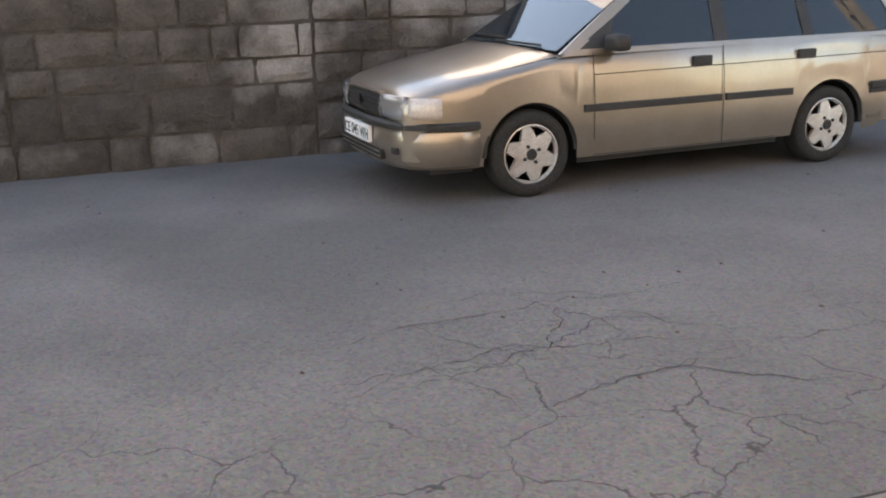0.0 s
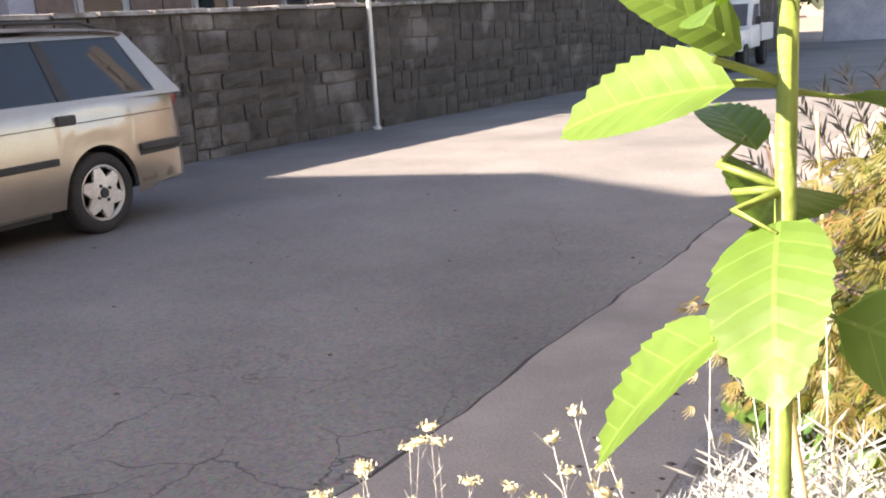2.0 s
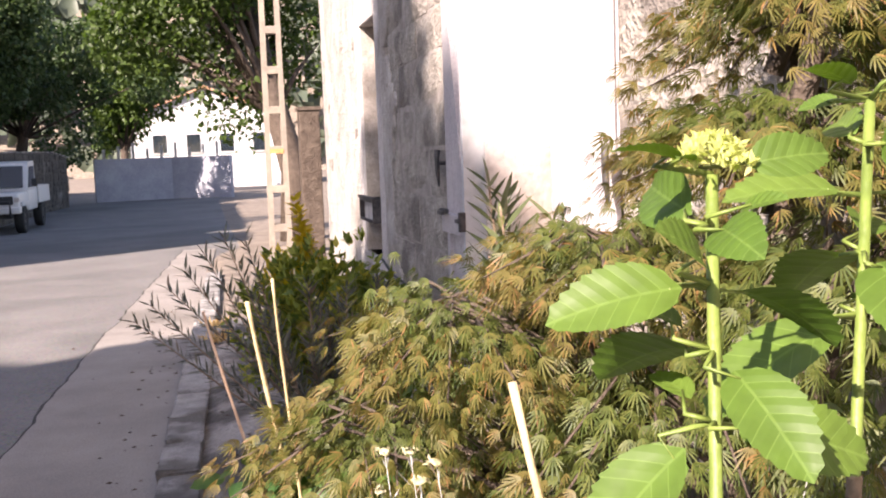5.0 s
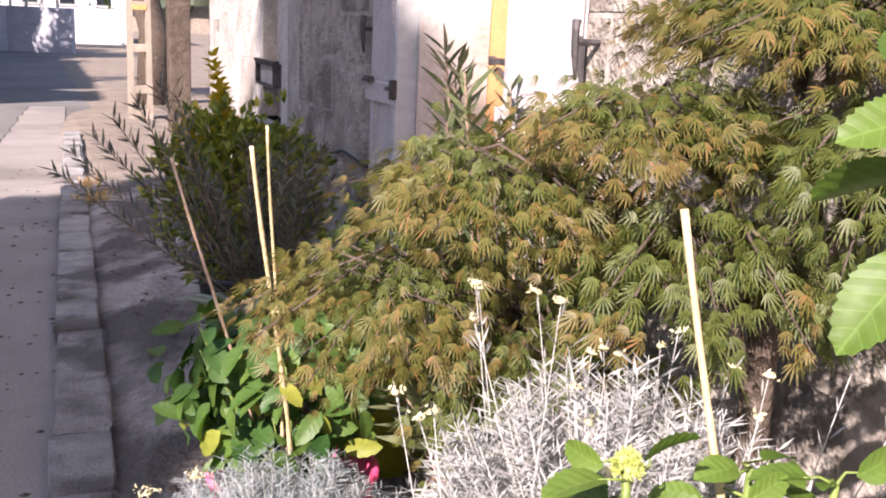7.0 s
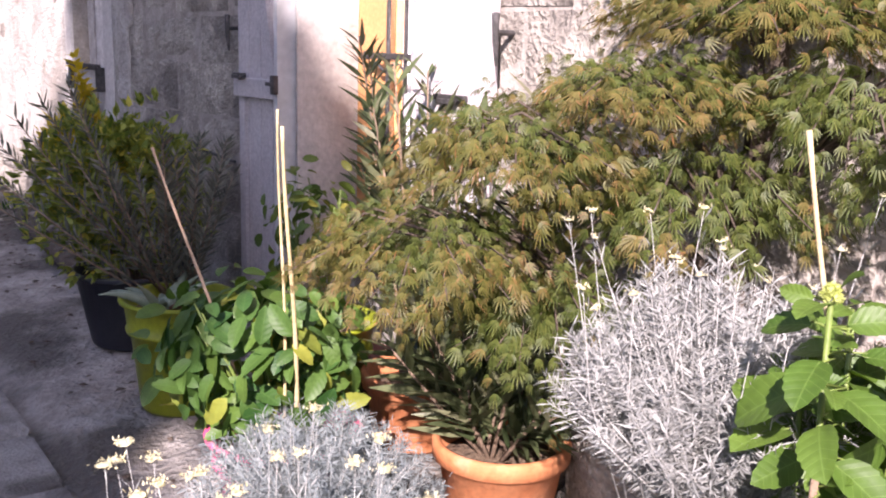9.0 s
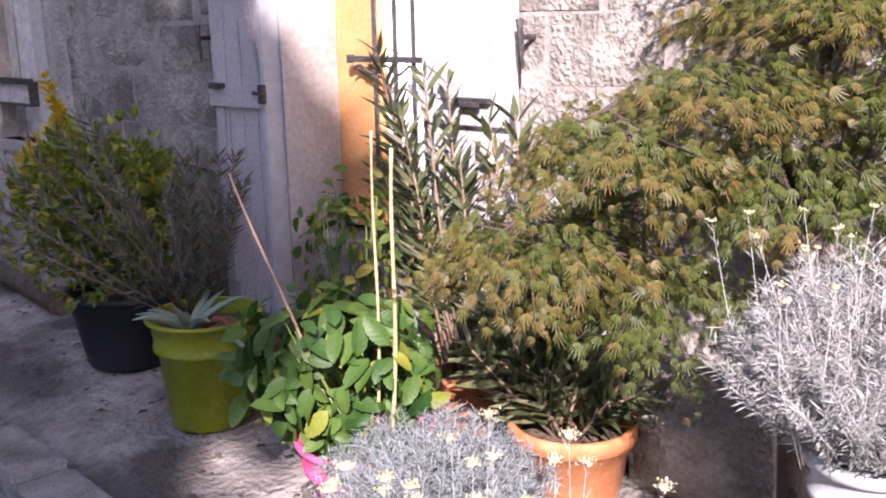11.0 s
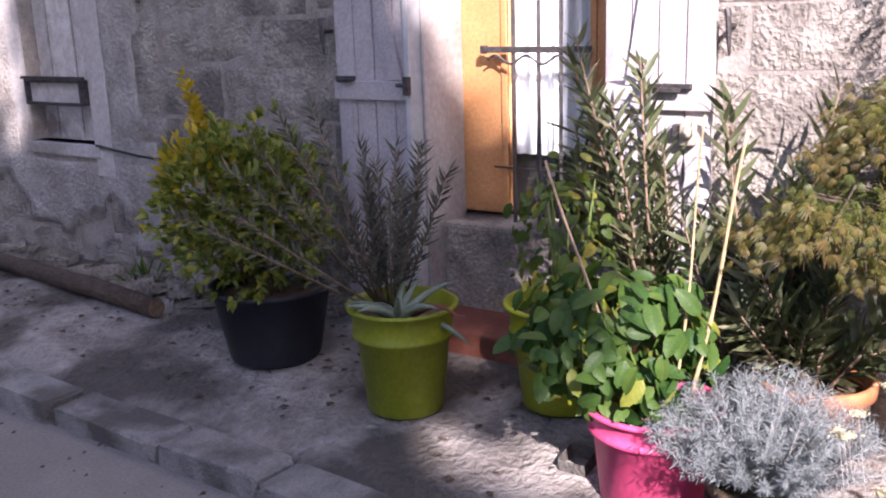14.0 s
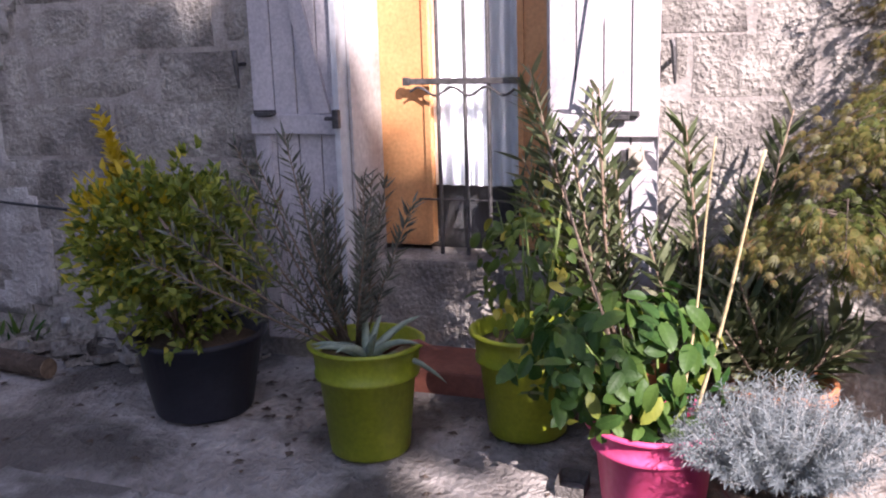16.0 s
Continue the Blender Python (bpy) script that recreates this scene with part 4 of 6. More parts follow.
utility_pole()
lp = thing("telephone_pole", -7.6, 29.0, 0.6, "tall plain grey pole behind the stone wall", "pole")
part("shaft", lathe([(0.19, 0), (0.13, 9.0), (0.0, 9.02)], 16), M_conc, lp)
part("bracket", boxes([(-0.5, 0.5, -0.04, 0.04, 8.3, 8.4)], 0.01), M_iron, lp)
gp = thing("gate_post", 3.06, 13.0, zr(13), "dark weathered timber gate post", "post")
part("shaft", boxes([(-0.13, 0.13, -0.13, 0.13, 0.0, 2.05)], 0.02), M_bark, gp)
part("cap", boxes([(-0.15, 0.15, -0.15, 0.15, 2.05, 2.1)], 0.01), M_bark, gp)


# ---- trees ----
def crown_points(rng, centre, radii, n, blobs):
    """Clumped points: a crown of several uneven lumps."""
    c = np.array(centre)
    pts = []
    lumps = [c + rng.normal(0, 0.45, 3) * radii for _ in range(blobs)]
    for k in range(blobs):
        m = n // blobs
        d = rng.normal(0, 1, (m, 3))
        d /= np.linalg.norm(d, axis=1, keepdims=True)
        pts.append(lumps[k] + d * np.array(radii) * rng.uniform(0.28, 0.5) * rng.uniform(0.55, 1.05, (m, 1)))
    return np.vstack(pts), lumps


def tree(x, y, z, trunk_h, radius, centre, radii, n, leaf, size, seed, label, name="tree"):
    rng = np.random.default_rng(seed)
    t = thing(name, x, y, z, label, "tree")
    pts, lumps = crown_points(rng, np.array(centre) - (x, y, z), radii, n, 24)
    bm = bmesh.new()
    top = Vector(np.array(centre) - (x, y, z))
    add_tube(bm, [(0, 0, -0.2), (0.03, 0.02, trunk_h * 0.5), (top.x * 0.3, top.y * 0.3, trunk_h), (top.x * 0.8, top.y * 0.8, top.z)], [radius * 1.25, radius, radius * 0.8, radius * 0.3], 10)
    for l in lumps:
        l = Vector(l)
        add_tube(bm, [(top.x * 0.3, top.y * 0.3, trunk_h * 0.9), (l + Vector((top.x * 0.3, top.y * 0.3, trunk_h))) * 0.5, l], [radius * 0.28, radius * 0.16, radius * 0.05], 6)
    part("trunk", bm, M_bark, t, smooth=True)
    along = rng.normal(0, 1, (len(pts), 3)) + (0, 0, -0.3)
    scatter("crown", CLUMP, pts, along, rng.uniform(0.6, 1.3, len(pts)) * size, leaf, t, 0.8, rng=rng)


tree(-6.8, 20.6, 0.6, 2.3, 0.33, (-6.8, 20.4, 5.7), (2.3, 2.6, 2.9), 30000, L_tree, 0.13, 1, "dark leafy street tree behind the stone wall")
tree(-6.2, 36, 0.6, 2.2, 0.28, (-6.0, 36, 5.1), (3.9, 3.3, 2.9), 32000, L_tree, 0.18, 2, "dark leafy street tree behind the stone wall")
tree(-5.6, 43.5, 0.6, 2.0, 0.25, (-4.9, 43.2, 5.2), (3.1, 3.4, 2.8), 22000, L_tree, 0.19, 3, "dense green tree behind the stone wall")
tree(-2.2, 53, -0.3, 2.2, 0.22, (-2.2, 53, 5.0), (2.3, 2.3, 2.8), 5000, L_treelit, 0.30, 4, "bright green sunlit tree beyond the bend")
tree(3.3, 18.2, zr(18), 2.6, 0.26, (2.4, 19.0, 4.9), (2.2, 2.2, 2.5), 16000, L_treelit, 0.12, 5, "overhanging acacia with drooping leafy branches")
tree(-9, 27, 0.6, 2.4, 0.24, (-8.2, 28, 6.0), (2.6, 2.6, 2.0), 8000, L_tree, 0.2, 6, "dark leafy street tree behind the stone wall")
# three unseen trees added as shade casters; crowns shaped for the house wall and pavement
tree(-8.1, -5.6, 0.6, 8.0, 0.2, (-8.1, -5.62, 10.6), (0.95, 0.85, 1.9), 9000, L_tree, 0.24, 7, "unseen tall slim tree added to shade the stone house front")

tree(-8.2, -4.85, 0.6, 8.4, 0.18, (-8.2, -4.85, 11.0), (0.6, 0.42, 1.5), 6000, L_tree, 0.24, 9, "unseen tall slim tree added to shade the stone house front")
tree(-8.3, -2.9, 0.6, 7.0, 0.2, (-8.3, -2.9, 9.3), (1.1, 1.5, 0.9), 8000, L_tree, 0.22, 8, "unseen tall slim tree added to shade the stone house front")


# ---- houses across the road ----
def house(x, y0, y1, depth, height, mt, label, windows, seed, z0=0.6, roof=1.6, shutters=True):
    h = thing("house", x, y0, z0, label, "house")
    part("wall", boxes([(-depth, 0, 0, y1 - y0, -0.6, height)]), mt, h)
    ov = 0.35
    part("roof", poly_prism([(ov, -ov, height - 0.05), (-depth / 2, -ov, height + roof), (-depth - ov, -ov, height - 0.05), (-depth - ov, -ov, height + 0.05), (-depth / 2, -ov, height + roof + 0.14), (ov, -ov, height + 0.06)], (0, y1 - y0 + 2 * ov, 0)), M_roof, h)
    part("gable", poly_prism([(0, 0.01, height), (-depth, 0.01, height), (-depth / 2, 0.01, height + roof)], (0, y1 - y0 - 0.02, 0)), mt, h)
    for (wy, wz, ww, wh) in windows:
        w = part("window", boxes([(0.0, 0.05, wy - ww / 2 - 0.1, wy + ww / 2 + 0.1, wz - 0.1, wz), (0.0, 0.05, wy - ww / 2 - 0.1, wy + ww / 2 + 0.1, wz + wh, wz + wh + 0.12),
                                  (0.0, 0.05, wy - ww / 2 - 0.1, wy - ww / 2, wz, wz + wh), (0.0, 0.05, wy + ww / 2, wy + ww / 2 + 0.1, wz, wz + wh)]), M_coping, h, "stone window surround")
        part("pane", boxes([(0.003, 0.012, wy - ww / 2, wy + ww / 2, wz, wz + wh)]), M_carglass, w)
        part("sill", boxes([(0.0, 0.12, wy - ww / 2 - 0.15, wy + ww / 2 + 0.15, wz - 0.16, wz - 0.1)]), M_coping, w)
        if shutters:
            for sg in (-1, 1):
                c = wy + sg * (ww + 0.12)
                part("shutter", boxes([(0.005, 0.05, c - ww * 0.42, c + ww * 0.42, wz, wz + wh)], 0.01), M_browndoor, w)
    return h


# unseen narrow house; the gap after it lets a sliver of sun onto the road
house(-11.0, 7.3, 9.6, 8, 11.5, M_facade, "unseen narrow grey-blue rendered house added for shade, with dull brown shutters", [(1.15, z, 0.6, 1.6) for z in (0.6, 3.6, 6.6)], 1)
# upper storeys of the next two are unseen, raised to shade the road
house(-11.0, 11.3, 26.5, 8, 11.5, M_facade, "grey-blue rendered house with dull brown shutters", [(1.9 + 2.85 * k, z, 0.9, 1.7) for k in range(5) for z in (0.6, 3.6, 6.6)], 6)
house(-10.6, 27.0, 41.0, 8, 8.6, M_facade, "grey rendered house with brown shutters and clay roof", [(1.6 + 2.7 * k, z, 0.8, 1.5) for k in range(5) for z in (0.5, 3.4, 6.1)], 2)
house(-9.0, 48.0, 56.0, 7, 3.8, M_facade, "grey rendered house behind the trees", [(2 + 2.4 * k, 0.8, 0.8, 1.3) for k in range(3)], 3)
wh = house(6.5, 62.0, 72.0, 9, 4.2, M_facadew, "white rendered house in sunlight beyond the bend", [], 4, -0.4, 1.8)
for k in range(4):
    w = part("window", boxes([(-1.3 - 2.0 * k - 0.5, -1.3 - 2.0 * k + 0.5, -0.06, 0.0, 2.0, 2.12)]), M_coping, wh)
    part("pane", boxes([(-1.3 - 2.0 * k - 0.4, -1.3 - 2.0 * k + 0.4, -0.03, -0.004, 2.12, 3.2)]), M_carglass, w)
# unseen house, its corner and height set to keep sun off the near road
house(-11.3, -22.0, -5.75, 9, 11.4, M_facade, "unseen tall grey rendered house added to shade the near road", [(2.2 + 3.2 * k, z, 0.9, 1.7) for k in range(5) for z in (0.8, 4.0, 7.2)], 5)

# fence on the far wall
for i in range(9):
    x = -2.6 + i * 0.62
    fp = thing("fence_post", x, 46.4 + 0.3 * (i > 1), 1.44, "grey fence post on the far wall", "fence post", "posts on the far wall")
    part("shaft", boxes([(-0.06, 0.06, -0.06, 0.06, 0, 0.45 + 0.12 * (i % 3))]), M_coping, fp)

# wooded hill
hx, hy = np.meshgrid(np.linspace(-160, 120, 36), np.linspace(0, 1, 14))
hv = [(float(a), 110 + 150 * float(b), -2 + 85 * float(b) ** 0.8 * (1 + 0.25 * math.sin(float(a) * 0.03)) + 3 * noise.noise((float(a) * 0.05, float(b) * 6, 0))) for a, b in zip(hx.ravel(), hy.ravel())]
hf = [(j * 36 + i, j * 36 + i + 1, (j + 1) * 36 + i + 1, (j + 1) * 36 + i) for j in range(13) for i in range(35)]
hill = tagged(part("backdrop", mesh_of(hv, hf, True), M_dirt), "wooded hillside beyond the village", "hill", kind="structure")
rng = np.random.default_rng(12)
n = 15000
ha, hb = rng.uniform(-100, 60, n), rng.uniform(0, 1, n) ** 0.9
hz = -2 + 85 * hb ** 0.8 * (1 + 0.25 * np.sin(ha * 0.03))
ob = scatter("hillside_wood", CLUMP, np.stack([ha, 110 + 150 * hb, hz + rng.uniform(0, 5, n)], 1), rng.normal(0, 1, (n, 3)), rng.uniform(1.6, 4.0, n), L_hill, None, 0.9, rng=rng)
tagged(ob, "green trees of the far hillside, paled to imitate haze", "woods", kind="stuff")


# ---- stone house beside the pavement ----
XW = 2.70
DY0, DY1, DZ0, DZ1 = 3.08, 3.86, 0.17, 2.25
VY0, VY1, VZ0, VZ1 = 5.92, 6.45, 0.80, 2.15
hw = tagged(part("wall_east", boxes([
    (XW, XW + 0.45, -6.0, DY0, -0.2, 6.2), (XW, XW + 0.45, DY1, VY0, -0.2, 6.2), (XW, XW + 0.45, VY1, 8.4, -0.2, 6.2),
    (XW, XW + 0.45, DY0, DY1, DZ1, 6.2), (XW, XW + 0.45, VY0, VY1, -0.2, VZ0), (XW, XW + 0.45, VY0, VY1, VZ1, 6.2)]), M_hmortar),
    "old stone house wall with pale mortar joints", "wall", kind="structure")
tagged(part("wall_house_end", boxes([(XW + 0.45, XW + 7, 7.45, 8.4, -0.2, 6.2), (XW + 0.45, XW + 7, -6.0, -5.55, -0.2, 6.2), (XW + 6.6, XW + 7, -5.55, 7.95, -0.2, 6.2)]), M_plaster), "plain rendered end walls of the stone house", "wall", kind="structure")
tagged(part("roof_house", poly_prism([(XW - 0.4, -6.3, 6.15), (XW + 3.5, -6.3, 7.9), (XW + 7.4, -6.3, 6.15), (XW + 7.4, -6.3, 6.27), (XW + 3.5, -6.3, 8.05), (XW - 0.4, -6.3, 6.27)], (0, 15.1, 0)), M_roof), "clay tile roof of the stone house", "roof", kind="structure")
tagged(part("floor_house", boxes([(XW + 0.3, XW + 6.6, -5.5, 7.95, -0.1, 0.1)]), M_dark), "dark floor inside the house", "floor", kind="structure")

# front door: orange frame, glazed leaf with curtain, iron grille
XD = 2.97
door = tagged(new("door_1"), "orange wooden glazed door with white curtain behind an iron grille", "door", kind="structure")
part("door_frame", boxes([(XD, XD + 0.10, 3.655, 3.86, 0.60, 2.25)], 0.006), M_orange, door, "orange varnished left frame")
part("door_frame", boxes([(XD, XD + 0.10, 3.08, 3.255, 0.60, 2.25)], 0.006), M_orange, door)
part("door_frame", boxes([(XD, XD + 0.10, 3.255, 3.655, 2.10, 2.25)], 0.006), M_orange, door)
part("glazing_bead", boxes([(XD - 0.012, XD, 3.635, 3.66, 0.62, 2.12), (XD - 0.012, XD, 3.25, 3.275, 0.62, 2.12)], 0.003), M_orange, door)
part("pane", boxes([(XD + 0.035, XD + 0.041, 3.255, 3.655, 0.60, 2.12)]), M_glass, door).visible_shadow = False
bm = bmesh.new()
rows = []
for z in (0.60, 0.84, 0.9, 1.5, 2.12):
    rows.append([bm.verts.new((XD + 0.075 + 0.014 * math.sin(k * 1.15) + 0.006 * math.sin(k * 2.7), 3.25 + 0.41 * k / 40, z + (0.05 * abs(math.sin(k * 0.35)) if z == 0.60 else 0))) for k in range(41)])
for a, b in zip(rows[1:], rows[2:]):
    for k in range(40):
        bm.faces.new((a[k], a[k + 1], b[k + 1], b[k]))
part("curtain", bm, M_curtain, door, "white gathered curtain", smooth=True)
# dark sheet behind the curtain: shade of the unlit room put in as colour
part("unlit_room_sheet", boxes([(XD + 0.12, XD + 0.14, 3.1, 3.85, 0.2, 2.25)]), M_dark, door)
gr = tagged(new("window_grille"), "wrought iron bars across the glazed door", "window grille")
for y in (3.585, 3.475, 3.38):
    part("bar", tube([(2.925, y, 0.55), (2.925, y, 2.24)], 0.0085, 8), M_iron, gr)
part("crossbar", boxes([(2.91, 2.925, 3.25, 3.72, 1.252, 1.276)], 0.003), M_iron, gr)
part("crossbar", tube([(2.925, 3.26, 0.80), (2.925, 3.68, 0.80)], 0.0045, 6), M_iron, gr)
part("scroll", tube([(2.92, 3.70 - 0.0115 * k, 1.225 + 0.016 * math.sin(k * 0.52)) for k in range(38)], 0.0055, 6), M_iron, gr, "wavy iron scroll under the crossbar")
part("wall_lug", boxes([(2.908, 2.928, 3.70, 3.728, 1.248, 1.28)], 0.004), M_iron, gr)
sill = tagged(part("door_sill", boxes([(2.80, 3.06, DY0 + 0.004, DY1 - 0.004, 0.1, 0.58)], 0.015), M_ashlar), "stone threshold block under the glazed door", "sill", kind="structure")
tagged(part("door_step", boxes([(2.50, 2.79, 3.12, 3.80, 0.13, 0.24)], 0.012), M_step), "terracotta tiled step below the door", "step", kind="structure")
tagged(part("door_reveal", boxes([(XW - 0.004, XD - 0.003, DY1 - 0.012, DY1 - 0.002, 0.2, DZ1), (XW - 0.004, XD - 0.003, DY0 + 0.002, DY0 + 0.012, 0.2, DZ1)]), M_plaster), "pale plastered door reveals", "trim", kind="structure")


def shutter(y0, y1, z0, z1, hinge_high, label):
    """A boarded shutter that lies open against the wall, with two battens and a diagonal brace."""
    s = thing("shutter", XW - 0.002, y0, z0, label, "shutter", "shutters of the door")
    w, h, n = y1 - y0, z1 - z0, 4
    for k in range(n):
        part("board", boxes([(-0.045, -0.018, w * k / n + 0.0025, w * (k + 1) / n - 0.0025, 0, h)], 0.003), M_shutter, s)
    part("backing", boxes([(-0.018, -0.004, 0.01, w - 0.01, 0.01, h - 0.01)]), M_shutter, s)
    zb = 1.16 - z0
    for z in (zb, zb + 0.92):
        part("batten", boxes([(-0.068, -0.045, 0.0, w, z - 0.075, z + 0.0)], 0.004), M_shutter, s)
    a, b = (w * 0.12, w * 0.62) if hinge_high else (w * 0.62, w * 0.28)
    part("brace", poly_prism([(-0.045, a, zb + 0.005), (-0.045, a + 0.06, zb + 0.005), (-0.045, b + 0.06, zb + 0.84), (-0.045, b, zb + 0.84)], (-0.02, 0, 0)), M_shutter, s)
    part("lower_brace", poly_prism([(-0.045, w * 0.8, 0.1), (-0.045, w * 0.9, 0.1), (-0.045, w * 0.9, zb - 0.08), (-0.045, w * 0.8, zb - 0.08)], (-0.012, 0, 0)), M_shutter, s)
    return s


sl = shutter(3.865, 4.25, 0.26, 2.22, True, "grey painted boarded shutter, folded open on the wall")
part("pull_handle", boxes([(-0.085, -0.068, 0.27, 0.36, 0.90, 0.918), (-0.095, -0.085, 0.28, 0.35, 0.895, 0.91)], 0.003), M_iron, sl)
part("hinge_edge", boxes([(-0.080, 0.0, -0.003, 0.022, 0.0, 1.95)], 0.003), M_facadew, sl, "white painted shutter edge")
part("latch", boxes([(-0.10, -0.076, -0.006, 0.02, 0.85, 0.92), (-0.105, -0.09, 0.0, 0.05, 0.88, 0.895)], 0.004), M_iron, sl)
sr = shutter(2.70, 3.075, 0.26, 2.22, False, "pale sunlit boarded shutter with an iron bolt, folded open")
part("bolt", boxes([(-0.088, -0.068, 0.06, 0.20, 0.895, 0.912), (-0.10, -0.088, 0.09, 0.17, 0.885, 0.90)], 0.003), M_iron, sr)
part("lock_box", boxes([(-0.09, -0.045, 0.045, 0.095, 0.715, 0.80)], 0.012), M_knob, sr, "small brass lock with knob")
part("knob", lathe([(0.0, 0.035), (0.014, 0.03), (0.02, 0.015), (0.012, 0.0)], 14), M_knob, sr, smooth=True).matrix_basis = pose(-0.085, 0.06, 0.76, 0, -90, 0)
part("keeper", boxes([(-0.075, -0.045, 0.095, 0.125, 0.74, 0.78)], 0.004), M_iron, sr)
for y, sg in ((4.30, 1), (2.655, -1)):
    hk = thing("shutter_catch", XW - 0.02, y, 1.35, "small wrought iron shutter catch on the wall", "shutter catch", "catches of the shutters")
    part("pivot", tube([(0.02, 0, 0), (-0.05, 0, 0)], 0.008, 8), M_iron, hk)
    part("tongue", tube([(-0.045, 0.005, 0.05), (-0.05, 0, 0.03), (-0.05, -0.004, -0.03), (-0.045, -0.006, -0.09)], [0.012, 0.01, 0.009, 0.004], 8), M_iron, hk)

# old window with weathered boards
win = tagged(new("window_1"), "small old window closed with weathered grey boards", "window", kind="structure")
for k in range(5):
    y = VY0 + (VY1 - VY0) * k / 5
    part("plank", boxes([(XW + 0.085 + 0.008 * (k % 2), XW + 0.115, y + 0.002, y + 0.104, VZ0, VZ1)], 0.003), M_oldwood, win)
part("window_sill", boxes([(XW - 0.02, XW + 0.2, VY0 - 0.06, VY1 + 0.06, VZ0 - 0.07, VZ0)], 0.01), M_plaster, win)
for x0, x1, y0, y1, z0, z1 in ((XW - 0.06, XW - 0.048, VY0, VY1 - 0.06, 1.0, 1.016), (XW - 0.06, XW - 0.048, VY0, VY1 - 0.06, 1.115, 1.13), (XW - 0.06, XW - 0.048, VY0, VY0 + 0.014, 1.016, 1.115), (XW - 0.06, XW - 0.048, VY1 - 0.074, VY1 - 0.06, 1.016, 1.115),
                               (XW - 0.048, XW + 0.08, VY0, VY0 + 0.012, 1.0, 1.13), (XW - 0.048, XW + 0.08, VY1 - 0.072, VY1 - 0.06, 1.0, 1.13), (XW - 0.065, XW - 0.04, VY0 - 0.02, VY1 - 0.04, 1.131, 1.147)):
    part("iron_bracket", box(x0, x1, y0, y1, z0, z1, 0.002), M_iron, win, "dark iron box bracket")
part("bracket_back", boxes([(XW - 0.03, XW - 0.02, VY0 + 0.013, VY1 - 0.073, 1.004, 1.126)]), M_oldwood, win)
part("plaster_surround", boxes([(XW - 0.014, XW + 0.01, VY0 - 0.14, VY0 - 0.002, VZ0 - 0.16, VZ1 + 0.15), (XW - 0.014, XW + 0.01, VY1 + 0.002, VY1 + 0.12, VZ0 - 0.16, VZ1 + 0.15), (XW - 0.013, XW + 0.01, VY0 - 0.002, VY1 + 0.002, VZ1 + 0.002, VZ1 + 0.15)], 0.006), M_plaster, win)


def lime_coat(y0, y1, z0, z1, cell=0.05):
    """A thin worn coat of lime on the wall, its rim crumbled, cut out round the window."""
    bm = bmesh.new()
    vs = {}

    def at(i, j):
        if (i, j) not in vs:
            y, z = y0 + i * cell, z0 + j * cell
            vs[(i, j)] = bm.verts.new((XW - 0.0105 - 0.004 * noise.noise((y * 7, z * 7, 3)), y + 0.016 * noise.noise((y * 9, z * 9, 1)), z + 0.016 * noise.noise((y * 9, z * 9, 8))))
        return vs[(i, j)]

    for i in range(int((y1 - y0) / cell)):
        for j in range(int((z1 - z0) / cell)):
            y, z = y0 + (i + 0.5) * cell, z0 + (j + 0.5) * cell
            if VY0 - 0.10 < y < VY1 + 0.09 and VZ0 - 0.12 < z < VZ1 + 0.12:
                continue
            rim = min(y - y0, (z - z0) * 0.8)
            if rim + 0.30 * noise.noise((y * 2.3, z * 2.3, 5)) + 0.12 * noise.noise((y * 8, z * 8, 2)) > 0.16:
                bm.faces.new((at(i, j), at(i, j + 1), at(i + 1, j + 1), at(i + 1, j)))
    g = bmesh.ops.extrude_face_region(bm, geom=bm.faces[:])
    for v in g["geom"]:
        if isinstance(v, bmesh.types.BMVert):
            v.co.x += 0.022
    return bm


tagged(part("lime_coat", lime_coat(5.3, 8.38, 0.2, 3.2), M_lime, smooth=True), "worn whitewashed lime coat round the old window", "plaster", kind="structure")
cab = thing("wall_cable", XW - 0.02, 5.9, 0.8, "thin black cable clipped along the house wall", "cable")
part("cable", tube([(0, 0, 0), (-0.02, -0.35, -0.03), (-0.01, -0.8, -0.06), (0, -1.2, 0.02), (0, -1.55, 0.0)], 0.007, 6), M_blackpl, cab)

# log and loose stones at the foot of the wall
lg = thing("log", 2.27, 5.05, 0.135 + 0.042, "weathered grey log lying along the house wall", "log")
bm = tube([(0, 0, 0), (0.05, 0.5, 0.012), (0.11, 1.1, 0.01), (0.16, 1.7, 0.02)], [0.044, 0.048, 0.044, 0.04], 14)
part("log_body", bm, M_bark, lg, smooth=True)
part("cut_end", lathe([(0, -0.004), (0.038, -0.003), (0.042, 0.004)], 14), M_twig, lg).matrix_basis = pose(-0.001, -0.004, 0, 90, 0, -6)
r = random.Random(8)
for i in range(110):
    y = r.uniform(4.3, 8.2)
    x = r.uniform(2.42, 2.67)
    s = r.uniform(0.04, 0.17)
    st = part("loose_stone", ROUGH[i % 8].copy(), M_kerb)
    st.data.materials.clear()
    st.data.materials.append(M_ashlar)
    st.matrix_basis = Matrix.LocRotScale((x, y, zp(x) + s * 0.12), Euler((r.uniform(0, 6), 1.57 + r.uniform(-0.3, 0.3), r.uniform(0, 6))), (s * 0.32, s * 1.4, s))
    tagged(st, "loose pale stone at the foot of the wall", "stone", "loose stones")
